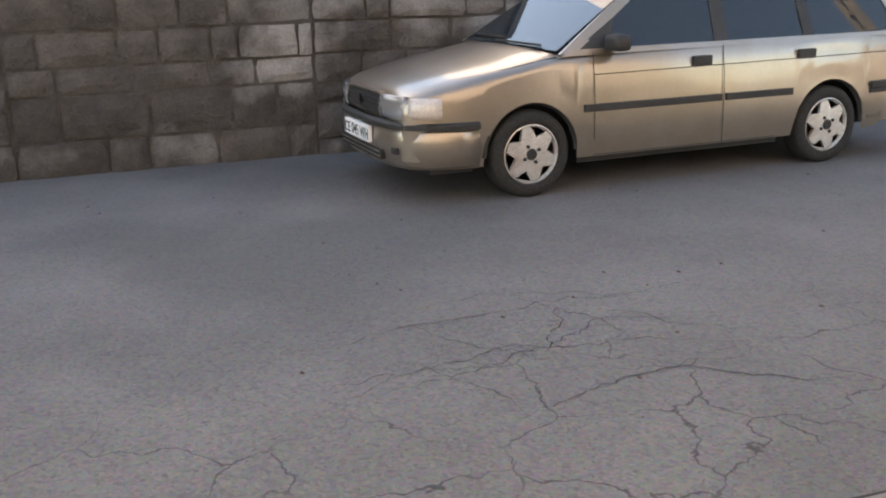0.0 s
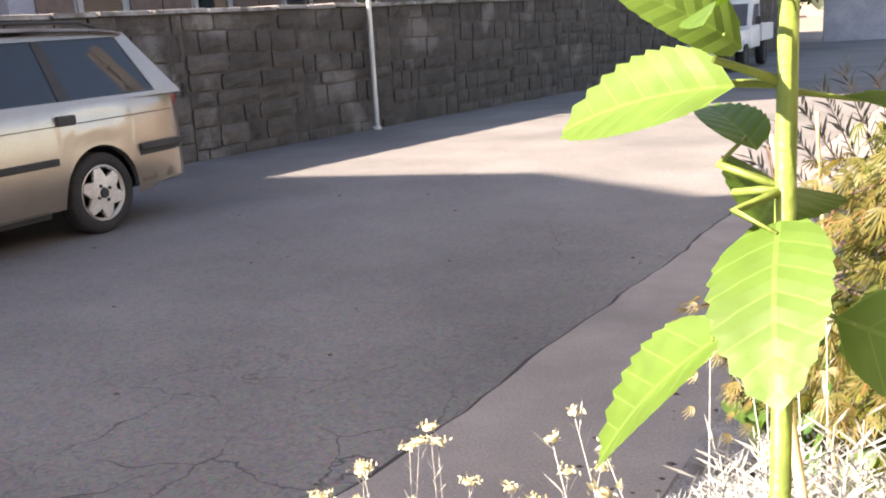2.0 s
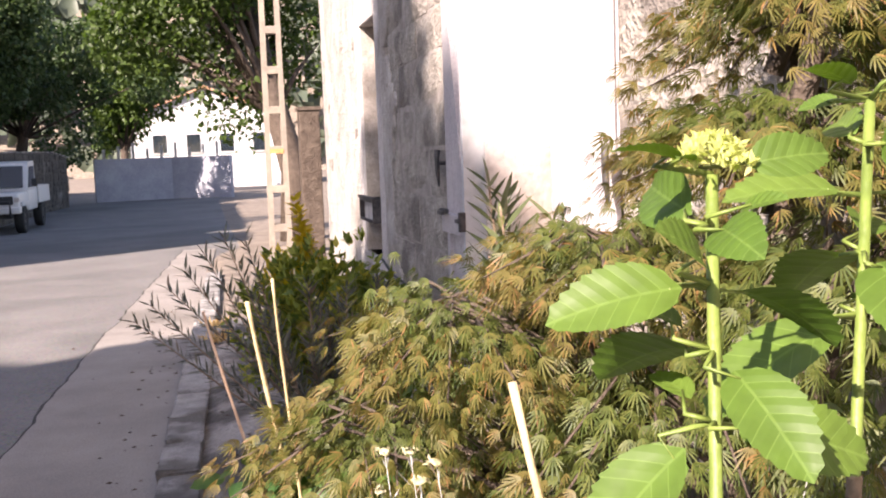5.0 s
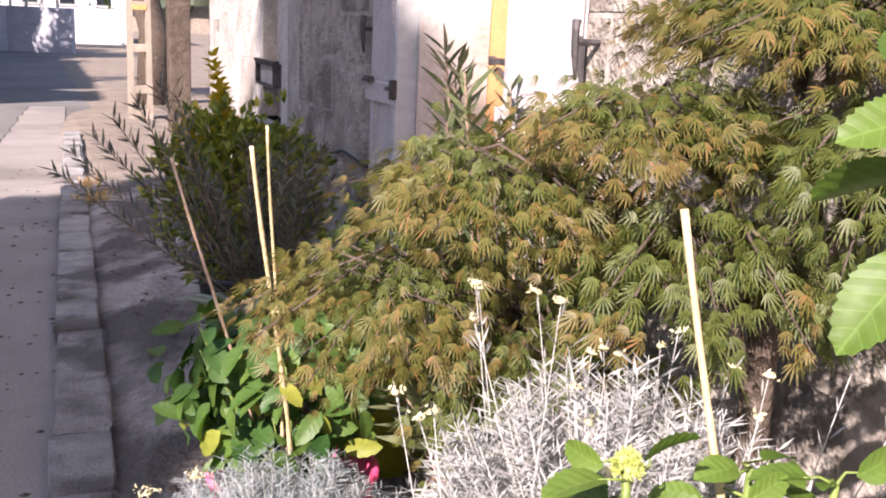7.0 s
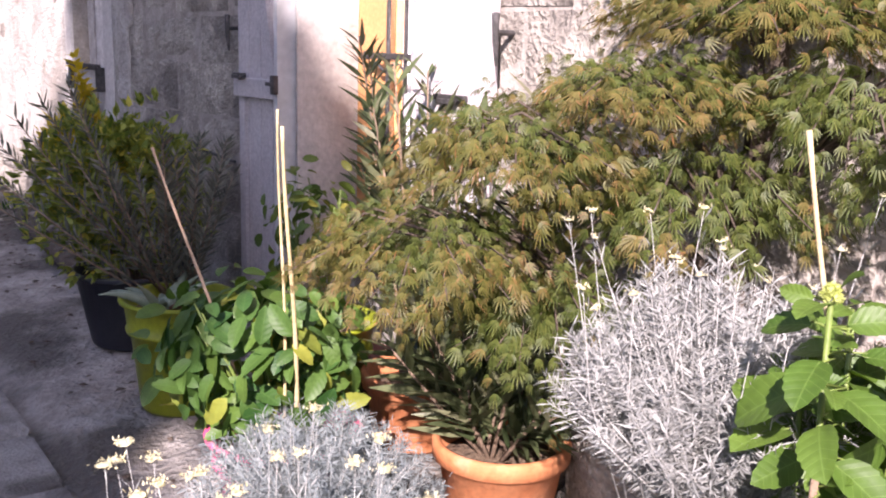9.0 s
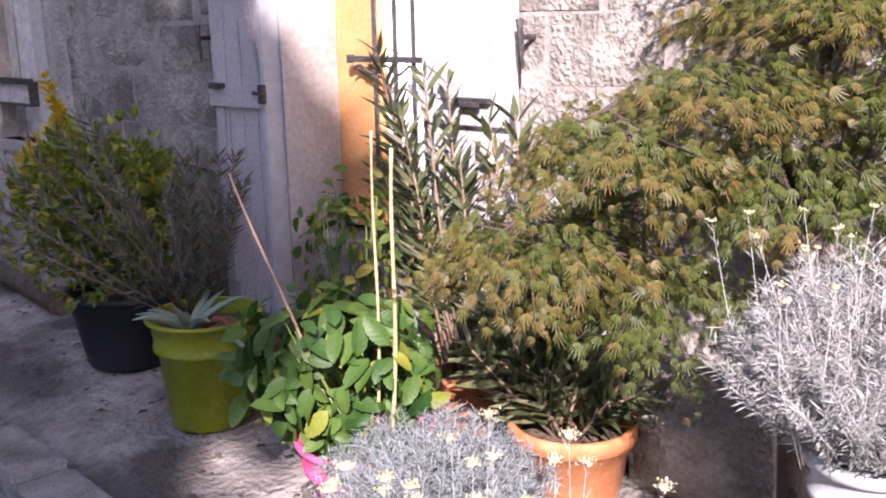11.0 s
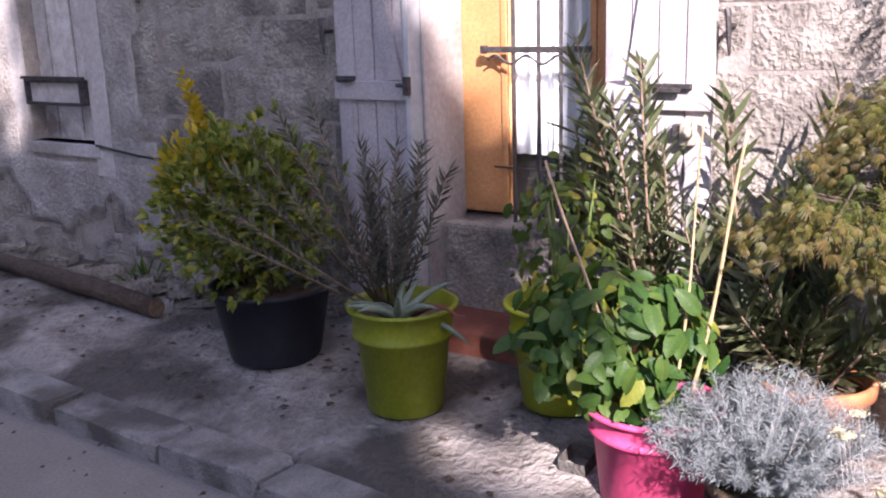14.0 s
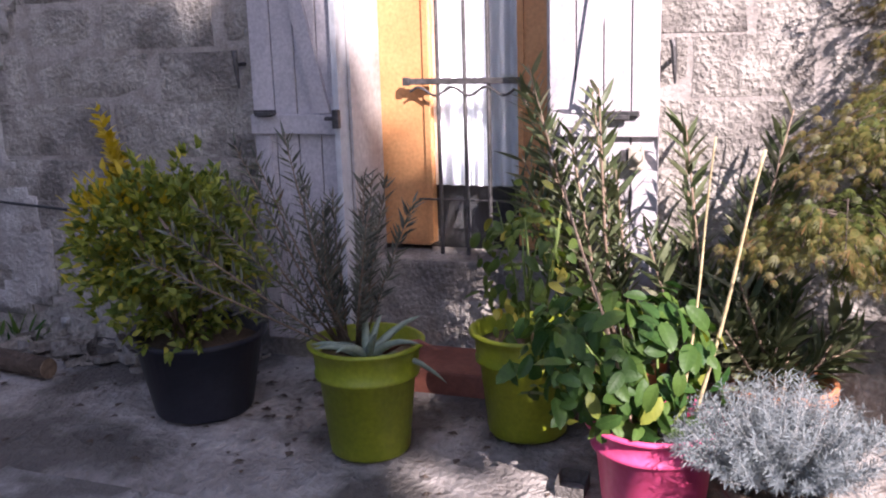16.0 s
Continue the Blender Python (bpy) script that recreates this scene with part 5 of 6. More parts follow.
for i, (x, y, s) in enumerate([(1.98, 2.84, 0.09), (2.3, 1.80, 0.16)]):
    st = part("loose_stone", ROUGH[i].copy(), M_kerb)
    st.data.materials.clear()
    st.data.materials.append(M_kerb)
    st.matrix_basis = Matrix.LocRotScale((x, y, zp(x) + s * 0.2), Euler((0.3 * i, 1.4, i)), (s * 0.6, s, s * 1.1))
    tagged(st, "grey loose stone on the pavement", "stone", "loose stones")


foot = part("stone_block", rough_block(77, 0.2, 0.2, 0.7), M_ashlar)
foot.matrix_basis = Matrix.LocRotScale((2.59, 2.0, zp(2.53) + 0.17), Euler((0.04, 0.03, math.pi + 0.05)), (0.19, 0.42, 0.38))
tagged(foot, "rough pale stone block against the house wall", "stone block")


lr, lv, lf = random.Random(71), [], []
for i in range(420):
    px = 2.62 - abs(lr.gauss(0, 0.42))
    py = lr.uniform(2.9, 8.2)
    if px < xk(py) + 0.25:
        continue
    q, a = lr.uniform(0.005, 0.016), lr.uniform(0, 6.28)
    ca, sa, pz, b = math.cos(a) * q, math.sin(a) * q, zp(px) + 0.007, len(lv)
    lv += [(px - ca * 1.6, py - sa * 1.6, pz), (px + sa, py - ca, pz + q * 0.4), (px + ca * 1.6, py + sa * 1.6, pz), (px - sa, py + ca, pz + q * 0.3), (px, py, pz + q * 0.6)]
    lf += [(b, b + 1, b + 4), (b + 1, b + 2, b + 4), (b + 2, b + 3, b + 4), (b + 3, b, b + 4)]
tagged(part("leaf_litter", mesh_of(lv, lf), M_bark), "scattered dark dead leaves and crumbs on the pavement", "litter", kind="stuff")


# ---- pots ----
def pot(name, x, y, z, r0, r1, h, mt, label, rim=0.03, band=0.0):
    """A tapered flower pot with a rolled rim, an inner wall and soil."""
    p = thing(name, x, y, z, label, "flower pot")
    prof = [(r0 * 0.55, 0.0), (r0, 0.0), (r0 + 0.006, 0.01)]
    if band:
        zb = h * (1 - band)
        rb = r0 + (r1 - r0) * (1 - band)
        prof += [(rb - 0.006, zb - 0.004), (rb + 0.008, zb), (rb + 0.010, zb + 0.012), (rb + 0.004, zb + 0.018)]
    prof += [(r1 - 0.004, h - rim), (r1 + 0.012, h - rim + 0.004), (r1 + 0.014, h - 0.006), (r1 + 0.006, h), (r1 - 0.006, h - 0.004), (r1 - 0.014, h - 0.07), (r1 * 0.5, h - 0.072)]
    part("pot_body", lathe(prof, 40), mt, p, smooth=True)
    part("soil", lathe([(0, h - 0.045), (r1 * 0.5, h - 0.05), (r1 - 0.013, h - 0.055), (r1 - 0.02, h - 0.09)], 24), M_soil, p, "dry potting soil", smooth=True)
    return p


pot("plant_pot", 2.21, 4.27, zp(2.21), 0.17, 0.232, 0.30, M_blackpot, "large black plastic pot on the pavement", 0.025)
pot("plant_pot", 2.08, 3.54, zp(2.08), 0.125, 0.178, 0.375, M_greenpot, "olive green plastic pot with a banded rim", 0.018, 0.30)
pot("plant_pot", 2.32, 3.07, zp(2.32), 0.125, 0.178, 0.36, M_greenpot, "olive green plastic pot shaded by leaves", 0.018, 0.30)
pot("plant_pot", 1.95, 2.60, zp(1.95) - 0.01, 0.135, 0.182, 0.29, M_pinkpot, "hot pink plastic pot with banded rim", 0.018, 0.28)
pot("plant_pot", 2.38, 2.28, zp(2.38), 0.12, 0.16, 0.23, M_terra, "round terracotta pot with thick rim", 0.05)
pot("plant_pot", 2.50, 2.80, zp(2.5), 0.12, 0.15, 0.22, M_terra, "terracotta pot behind the pink pot", 0.05)

gr2, gv2, gf2 = random.Random(5), [], []
for i in range(70):
    a, q, e = gr2.uniform(0, 6.28), 0.165 * math.sqrt(gr2.uniform(0, 1)), gr2.uniform(0.006, 0.013)
    cx, cy, cz, b = 1.95 + q * math.cos(a), 2.60 + q * math.sin(a), zp(1.95) + 0.237, len(gv2)
    gv2 += [(cx + e * dx * gr2.uniform(0.7, 1.3), cy + e * dy * gr2.uniform(0.7, 1.3), cz + e * dz) for dx, dy, dz in ((-1, -0.6, 0), (0.8, -1, 0), (1, 0.7, 0), (-0.7, 1, 0), (0.1, 0, 1), (0, 0.1, -0.8))]
    gf2 += [(b, b + 1, b + 4), (b + 1, b + 2, b + 4), (b + 2, b + 3, b + 4), (b + 3, b, b + 4), (b + 1, b, b + 5), (b + 2, b + 1, b + 5), (b + 3, b + 2, b + 5), (b, b + 3, b + 5)]
tagged(part("gravel", mesh_of(gv2, gf2), M_coping), "pale gravel lying in the pink pot", "gravel", kind="stuff")


# ---- plants ----
def stem_leaves(rng, base, tip, n, template_len, spread, bend=0.0, whorl=3, start=0.15):
    """Leaf places and directions up one stem, in whorls."""
    b, t = np.array(base), np.array(tip)
    d = (t - b) / np.linalg.norm(t - b)
    u = np.cross(d, (0.3, 0.7, 0.2))
    u /= np.linalg.norm(u)
    v = np.cross(d, u)
    P, D = [], []
    for i in range(n):
        f = start + (1 - start) * (i // whorl * whorl) / max(1, n - 1)
        a = 2 * math.pi * (i % whorl) / whorl + (i // whorl) * 1.1 + rng.uniform(-0.3, 0.3)
        out = u * math.cos(a) + v * math.sin(a)
        P.append(b + (t - b) * f + d * rng.uniform(-0.01, 0.01))
        D.append(out * spread + d * (1 - 0.55 * spread) + (0, 0, -bend * (1 - f)))
    return P, D


def ball_leaves(rng, centre, radii, n, shell=0.55, up=0.3):
    d = rng.normal(0, 1, (n, 3))
    d /= np.linalg.norm(d, axis=1, keepdims=True)
    rad = rng.uniform(shell, 1.0, (n, 1)) * (1 + 0.14 * np.sin(d[:, :1] * 7 + d[:, 1:2] * 5))
    return np.array(centre) + d * rad * np.array(radii), d + np.array((0, 0, up)) + rng.normal(0, 0.35, (n, 3))


def plant(name, x, y, z, label, cat="plant"):
    return thing(name, x, y, z, label, cat)


def stems(pairs, r, mt, parent, name="stem_mass"):
    bm = bmesh.new()
    for a, b in pairs:
        a, b = Vector(a), Vector(b)
        m = (a + b) / 2 + Vector((0.015 * math.sin(a.x * 90), 0.015 * math.cos(b.y * 90), 0))
        add_tube(bm, [a, m, b], [r, r * 0.75, r * 0.35], 5)
    return tagged(part(name, bm, mt, parent, smooth=True), kind="stuff")


def euonymus():
    rng = np.random.default_rng(21)
    p = plant("euonymus_shrub", 2.20, 4.28, zp(2.2) + 0.24, "rounded green and yellow variegated euonymus shrub in a black pot", "shrub")
    P, D = ball_leaves(rng, (-0.03, 0.03, 0.36), (0.34, 0.35, 0.34), 1150, 0.4, 0.5)
    P, D = np.repeat(P, 6, 0) + rng.normal(0, 0.006, (len(P) * 6, 3)), np.repeat(D, 6, 0) + rng.normal(0, 0.75, (len(P) * 6, 3))
    keep = P[:, 2] > 0.03
    scatter("foliage", OVAL, P[keep], D[keep], rng.uniform(0.03, 0.052, keep.sum()), L_euon, p, 0.5, rng=rng, face=D[keep] * 0.6 + rng.normal(0, 0.6, (keep.sum(), 3)) + (0, 0, 0.6))
    P, D = ball_leaves(rng, (-0.12, 0.16, 0.44), (0.17, 0.20, 0.22), 330, 0.6, 0.5)
    scatter("foliage", OVAL, P, D, rng.uniform(0.035, 0.055, len(P)), L_gold, p, 0.5, rng=rng)
    P, D = [], []
    for k in range(5):
        a, b = stem_leaves(rng, (-0.08 - 0.012 * k, 0.15 + 0.02 * k, 0.55), (-0.12 + 0.02 * k, 0.24 - 0.015 * k, 0.87 - 0.06 * k), 36, 1, 0.75, whorl=3, start=0.1)
        P += a
        D += b
    scatter("golden_shoot", OVAL, P, D, rng.uniform(0.04, 0.06, len(P)), L_gold, p, 0.5, "bright yellow leafy shoot", rng=rng)
    ang = rng.uniform(0, 6.28, 12)
    stems([((0.03 * math.cos(a), 0.03 * math.sin(a), 0), (0.24 * math.cos(a), 0.24 * math.sin(a), 0.5)) for a in ang], 0.008, M_twig, p)


euonymus()


def bottlebrush():
    rng = np.random.default_rng(22)
    p = plant("bottlebrush_shrub", 2.10, 3.60, zp(2.05) + 0.32, "sparse grey narrow-leaved shrub with upright twigs", "shrub")
    P, D, pr = [], [], []
    for k in range(20):
        a, q = rng.uniform(0, 6.28), rng.uniform(0.05, 0.34)
        tip = (q * math.cos(a) + (0.0 if k > 5 else -0.12), q * math.sin(a) + 0.02, rng.uniform(0.46, 0.86) * (1 - 0.4 * q))
        if k < 6:
            tip = (-0.32 - 0.06 * k, 0.02 + 0.06 * k, 0.74 - 0.06 * k)
        base = (0.03 * math.cos(a), 0.03 * math.sin(a), 0)
        pr.append((base, tip))
        x, d = stem_leaves(rng, base, tip, 110, 1, 0.62, whorl=3, start=0.2)
        P += x
        D += d
    stems(pr, 0.0042, M_twig, p)
    scatter("foliage", NEEDLE, P, D, rng.uniform(0.035, 0.07, len(P)), L_grey, p, 0.6, rng=rng)


bottlebrush()


def aloe():
    rng = np.random.default_rng(23)
    p = plant("aloe", 2.00, 3.50, zp(2.05) + 0.33, "grey-green aloe with arching fleshy leaves", "succulent")
    for k in range(10):
        a = 2 * math.pi * k / 10 + rng.uniform(-0.2, 0.2)
        up, ln = rng.uniform(0.25, 0.95), rng.uniform(0.17, 0.26)
        pts, rad = [], []
        for i in range(7):
            t = i / 6
            q = ln * t
            pts.append((q * math.cos(a) * (1.15 - up * 0.5), q * math.sin(a) * (1.15 - up * 0.5), 0.01 + up * q * 1.2 - 1.5 * (1.15 - up) * q * q * 2.2))
            rad.append(0.017 * (1 - t) ** 0.7 + 0.001)
        part("leaf", tube(pts, rad, 7), L_aloe, p, smooth=True)
    part("leaf", tube([(0.02, -0.03, 0.02), (0.03, -0.10, 0.06), (0.02, -0.17, 0.075), (0.0, -0.24, 0.06), (-0.01, -0.27, 0.07)], [0.012, 0.010, 0.007, 0.004, 0.001], 7), M_step, p, "withered red leaf", smooth=True)


aloe()


def hydrangea(name, x, y, z, centre, radii, n, size, leaf, label, seed, stalks=9):
    rng = np.random.default_rng(seed)
    p = plant(name, x, y, z, label, "hydrangea")
    P, D = ball_leaves(rng, centre, radii, n, 0.6, -0.05)
    keep = P[:, 2] > 0.02
    out = (P - np.array(centre)) / np.array(radii)
    T = np.cross(out, rng.normal(0, 1, out.shape)) + out * 0.5 + (0, 0, -0.45)
    scatter("foliage", BROAD, P[keep] - 0.3 * size * T[keep], T[keep], rng.uniform(0.55, 1.2, keep.sum()) * size, leaf, p, 0.3, rng=rng, face=out[keep] * 0.5 + SUNWARD * 0.5 + (0, 0, 0.35) + rng.normal(0, 0.3, out[keep].shape))
    ang = rng.uniform(0, 6.28, stalks)
    stems([((0.03 * math.cos(a), 0.03 * math.sin(a), -0.02), (centre[0] + radii[0] * 0.7 * math.cos(a), centre[1] + radii[1] * 0.7 * math.sin(a), centre[2] + radii[2] * rng.uniform(0.2, 0.8))) for a in ang], 0.006, M_greenstem, p)
    return p


hydrangea("hydrangea", 1.95, 2.60, zp(1.95) + 0.25, (-0.02, 0.10, 0.20), (0.26, 0.29, 0.21), 500, 0.082, L_hyd, "bushy green hydrangea in a pink pot", 31)
hydrangea("rose_bush", 2.32, 3.07, zp(2.32) + 0.31, (-0.02, 0.0, 0.26), (0.16, 0.17, 0.27), 230, 0.055, L_rose, "leafy green bush in an olive pot", 32)


def oleander(x, y, z, tips, n, size, seed, label, base_r=0.04):
    rng = np.random.default_rng(seed)
    p = plant("oleander", x, y, z, label, "oleander")
    P, D, pr = [], [], []
    for (tx, ty, tz) in tips:
        a = rng.uniform(0, 6.28)
        base = (base_r * math.cos(a), base_r * math.sin(a), 0)
        pr.append((base, (tx, ty, tz)))
        q, d = stem_leaves(rng, base, (tx, ty, tz), n, 1, 0.6, whorl=3, start=0.22)
        P += q
        D += d
    stems(pr, 0.007, M_twig, p)
    scatter("foliage", LANCE, P, D, rng.uniform(0.7, 1.2, len(P)) * size, L_oleander, p, 0.5, rng=rng)


r2 = np.random.default_rng(41)
oleander(2.50, 2.80, zp(2.5) + 0.16, [(r2.uniform(-0.16, 0.12), r2.uniform(-0.05, 0.42), r2.uniform(0.55, 1.0)) for _ in range(10)] + [(-0.02, 0.30, 1.02), (0.05, 0.36, 0.98), (-0.06, 0.06, 0.95)], 54, 0.105, 42, "tall oleander with narrow leaves before the shutter")
oleander(2.50, 2.48, zp(2.5), [(r2.uniform(-0.2, 0.1), r2.uniform(-0.25, 0.25), r2.uniform(0.6, 1.05)) for _ in range(13)], 54, 0.11, 43, "dense oleander standing against the house wall")
oleander(2.38, 2.28, zp(2.38) + 0.17, [(r2.uniform(-0.26, 0.16), r2.uniform(-0.24, 0.24), r2.uniform(0.15, 0.42)) for _ in range(12)], 36, 0.13, 44, "low dark oleander in a terracotta pot")


def maple():
    rng = np.random.default_rng(51)
    bx, by = 2.46, 1.70
    bz = zp(bx)
    p = plant("japanese_maple", bx, by, bz, "spreading japanese maple with feathery bronze-green leaves", "maple")
    # tiers of foliage: centre and radii about the trunk, sprays in each
    tiers = [((-0.42, 0.42, 0.78), (0.30, 0.29, 0.07), 17), ((-0.33, 0.27, 0.98), (0.25, 0.28, 0.06), 15), ((-0.14, 0.16, 1.11), (0.22, 0.30, 0.05), 13), ((0.0, 0.0, 1.26), (0.18, 0.40, 0.06), 15),
             ((0.06, 0.02, 1.44), (0.15, 0.42, 0.07), 13), ((-0.12, 0.02, 0.90), (0.26, 0.30, 0.08), 12), ((-0.28, 0.22, 0.70), (0.26, 0.28, 0.08), 12), ((0.08, -0.12, 1.62), (0.14, 0.44, 0.08), 12), ((0.0, -0.24, 1.08), (0.22, 0.32, 0.10), 12)]
    bm = bmesh.new()
    add_tube(bm, [(0, 0, -0.05), (0.01, 0.03, 0.35), (-0.02, 0.0, 0.75), (-0.02, -0.06, 1.25), (0.0, -0.15, 1.6)], [0.035, 0.03, 0.025, 0.017, 0.008], 9)
    outer, inner, tips = ([], [], []), ([], [], []), ([], [], [])
    for i, (c, rad, n) in enumerate(tiers):
        c = Vector(c)
        s = Vector((-0.01, 0.0, max(0.4, c.z - 0.28)))
        mid = (s + c) / 2 + Vector((0, 0, 0.05))
        add_tube(bm, [s, mid, c], [0.014, 0.010, 0.005], 6)
        n *= 2
        for k in range(n):
            # one spray: a twig that runs outward, nearly level, its leaves in pairs and hanging at the end
            a = 2 * math.pi * (k + rng.uniform(-0.4, 0.4)) / n
            q0, q1 = rng.uniform(0.05, 0.55), rng.uniform(0.7, 1.12)
            lift = rng.normal(0, 0.45) * rad[2]
            b = c + Vector((rad[0] * q0 * math.cos(a), rad[1] * q0 * math.sin(a), lift + rad[2] * 0.5))
            e = c + Vector((rad[0] * q1 * math.cos(a + 0.25), rad[1] * q1 * math.sin(a + 0.25), lift - rad[2] * rng.uniform(0.3, 1.3)))
            add_tube(bm, [mid, (mid + b) / 2 + Vector((0, 0, 0.02)), b, e], [0.005, 0.004, 0.003, 0.001], 5)
            d = (e - b).normalized()
            w = Vector((-d.y, d.x, 0)).normalized()
            for m in range(56):
                t = m / 55
                at = b + (e - b) * t + Vector(rng.normal(0, 0.022, 3))
                sd = 0 if m == 55 else (1 if m % 2 else -1)
                di = d * (0.75 + 0.5 * t) + w * sd * rng.uniform(0.2, 0.8) + Vector((-0.15, 0.05, -0.18 - 0.3 * t)) + Vector(rng.normal(0, 0.16, 3))
                o = outer if (q0 + (q1 - q0) * t > 0.55 and i not in (5, 6, 8)) else inner
                if q0 + (q1 - q0) * t > 0.86 and i != 8:
                    o = tips
                o[0].append(at)
                o[1].append(di)
                o[2].append(rng.uniform(0.024, 0.047))
    part("branch_frame", bm, M_bark, p, smooth=True)
    scatter("foliage", PALM, [q[:] for q in outer[0]], [q[:] for q in outer[1]], outer[2], L_maple, p, 0.55, rng=rng)
    scatter("bronze_foliage", PALM, [q[:] for q in tips[0]], [q[:] for q in tips[1]], tips[2], L_maplet, p, 0.5, "bronze young leaves at the twig ends", rng=rng)
    scatter("inner_foliage", PALM, [q[:] for q in inner[0]], [q[:] for q in inner[1]], inner[2], L_mapleg, p, 0.55, rng=rng)


maple()


def silver_bush(x, y, z, centre, radii, n_stem, label, seed, leaf, flower_stems, fl_h, upright=0.8):
    rng = np.random.default_rng(seed)
    p = plant("curry_plant", x, y, z, label, "herb")
    P, D, pr, F = [], [], [], []
    for k in range(n_stem):
        a, q = rng.uniform(0, 6.28), math.sqrt(rng.uniform(0, 1))
        tip = np.array(centre) + (radii[0] * q * math.cos(a), radii[1] * q * math.sin(a), radii[2] * (1 - 0.55 * q * q) * rng.uniform(0.6, 1.0))
        base = np.array((centre[0] * 0.3 + radii[0] * 0.3 * q * math.cos(a), centre[1] * 0.3 + radii[1] * 0.3 * q * math.sin(a), 0.0))
        pr.append((base, tip))
        x1, d1 = stem_leaves(rng, base, tip, 96, 1, 0.8, whorl=3, start=0.2)
        P += x1
        D += d1
    for k in range(flower_stems):
        a, q = rng.uniform(0, 6.28), math.sqrt(rng.uniform(0, 1))
        base = np.array(centre) + (radii[0] * 0.7 * q * math.cos(a), radii[1] * 0.7 * q * math.sin(a), 0)
        tip = base + (0.10 * q * math.cos(a) + rng.normal(0, 0.02), 0.10 * q * math.sin(a) + rng.normal(0, 0.02), fl_h * rng.uniform(0.6, 1.0))
        pr.append((base, tip))
        F.append(tip)
        x1, d1 = stem_leaves(rng, base, tip, 22, 1, 0.5, whorl=2, start=0.1)
        P += x1
        D += d1
    tagged(stems(pr, 0.0011, M_silverstem, p), kind="stuff")
    scatter("foliage", FINE, P, D, rng.uniform(0.015, 0.034, len(P)), leaf, p, 0.9, rng=rng)
    return p, np.array(F), rng


def flower_heads(p, F, rng, rad, n, mt, label):
    scatter("flower_disc", UMBEL, F - (0, 0, rad * 0.5), np.tile((0, 0, 1.0), (len(F), 1)) + rng.normal(0, 0.25, (len(F), 3)), rng.uniform(1.5, 2.6, len(F)) * rad, mt, p, 0.2, rng=rng)
    P = np.repeat(F, n, 0) + rng.normal(0, 1, (len(F) * n, 3)) * (rad * 0.7, rad * 0.7, rad * 0.2)
    D = rng.normal(0, 0.6, (len(P), 3)) + (0, 0, 0.6)
    scatter("bloom", OVAL, P, D, rng.uniform(0.004, 0.008, len(P)), mt, p, 0.9, label, rng=rng)


# silver bush in the white pot, on a stone block
wp = (2.01, 1.40)
blk = tagged(part("stone_block", box(wp[0] - 0.17, wp[0] + 0.17, wp[1] - 0.17, wp[1] + 0.17, zp(wp[0]) - 0.02, 0.43, 0.02), M_kerb), "rough grey stone block under the white pot", "stone block")
pot("plant_pot", wp[0], wp[1], 0.43, 0.075, 0.095, 0.25, M_whitepot, "white plastic pot standing on a stone block", 0.03, 0.35)
p, F, rng = silver_bush(wp[0], wp[1], 0.65, (0.0, 0.02, 0.03), (0.24, 0.26, 0.37), 470, "silvery curry plant bush in a white pot", 61, L_silver, 26, 0.44)
flower_heads(p, F, rng, 0.006, 12, L_yflower, "small pale yellow flower heads")
pot("plant_pot", 1.84, 2.27, zp(1.84), 0.10, 0.125, 0.19, M_soil, "weathered brown pot hidden by santolina", 0.03)
p, F, rng = silver_bush(1.84, 2.27, zp(1.84) + 0.2, (0.0, 0.0, 0.0), (0.27, 0.29, 0.28), 330, "blue-grey santolina spilling onto the pavement", 62, L_silverb, 0, 0.2)
p, F, rng = silver_bush(1.42, 1.74, 0.02, (0.0, 0.0, 0.05), (0.24, 0.28, 0.36), 160, "silver-leaved yarrow with flat yellow flower heads", 63, L_silver, 62, 0.66)
flower_heads(p, F, rng, 0.011, 60, L_yflower, "flat yellow flower heads")


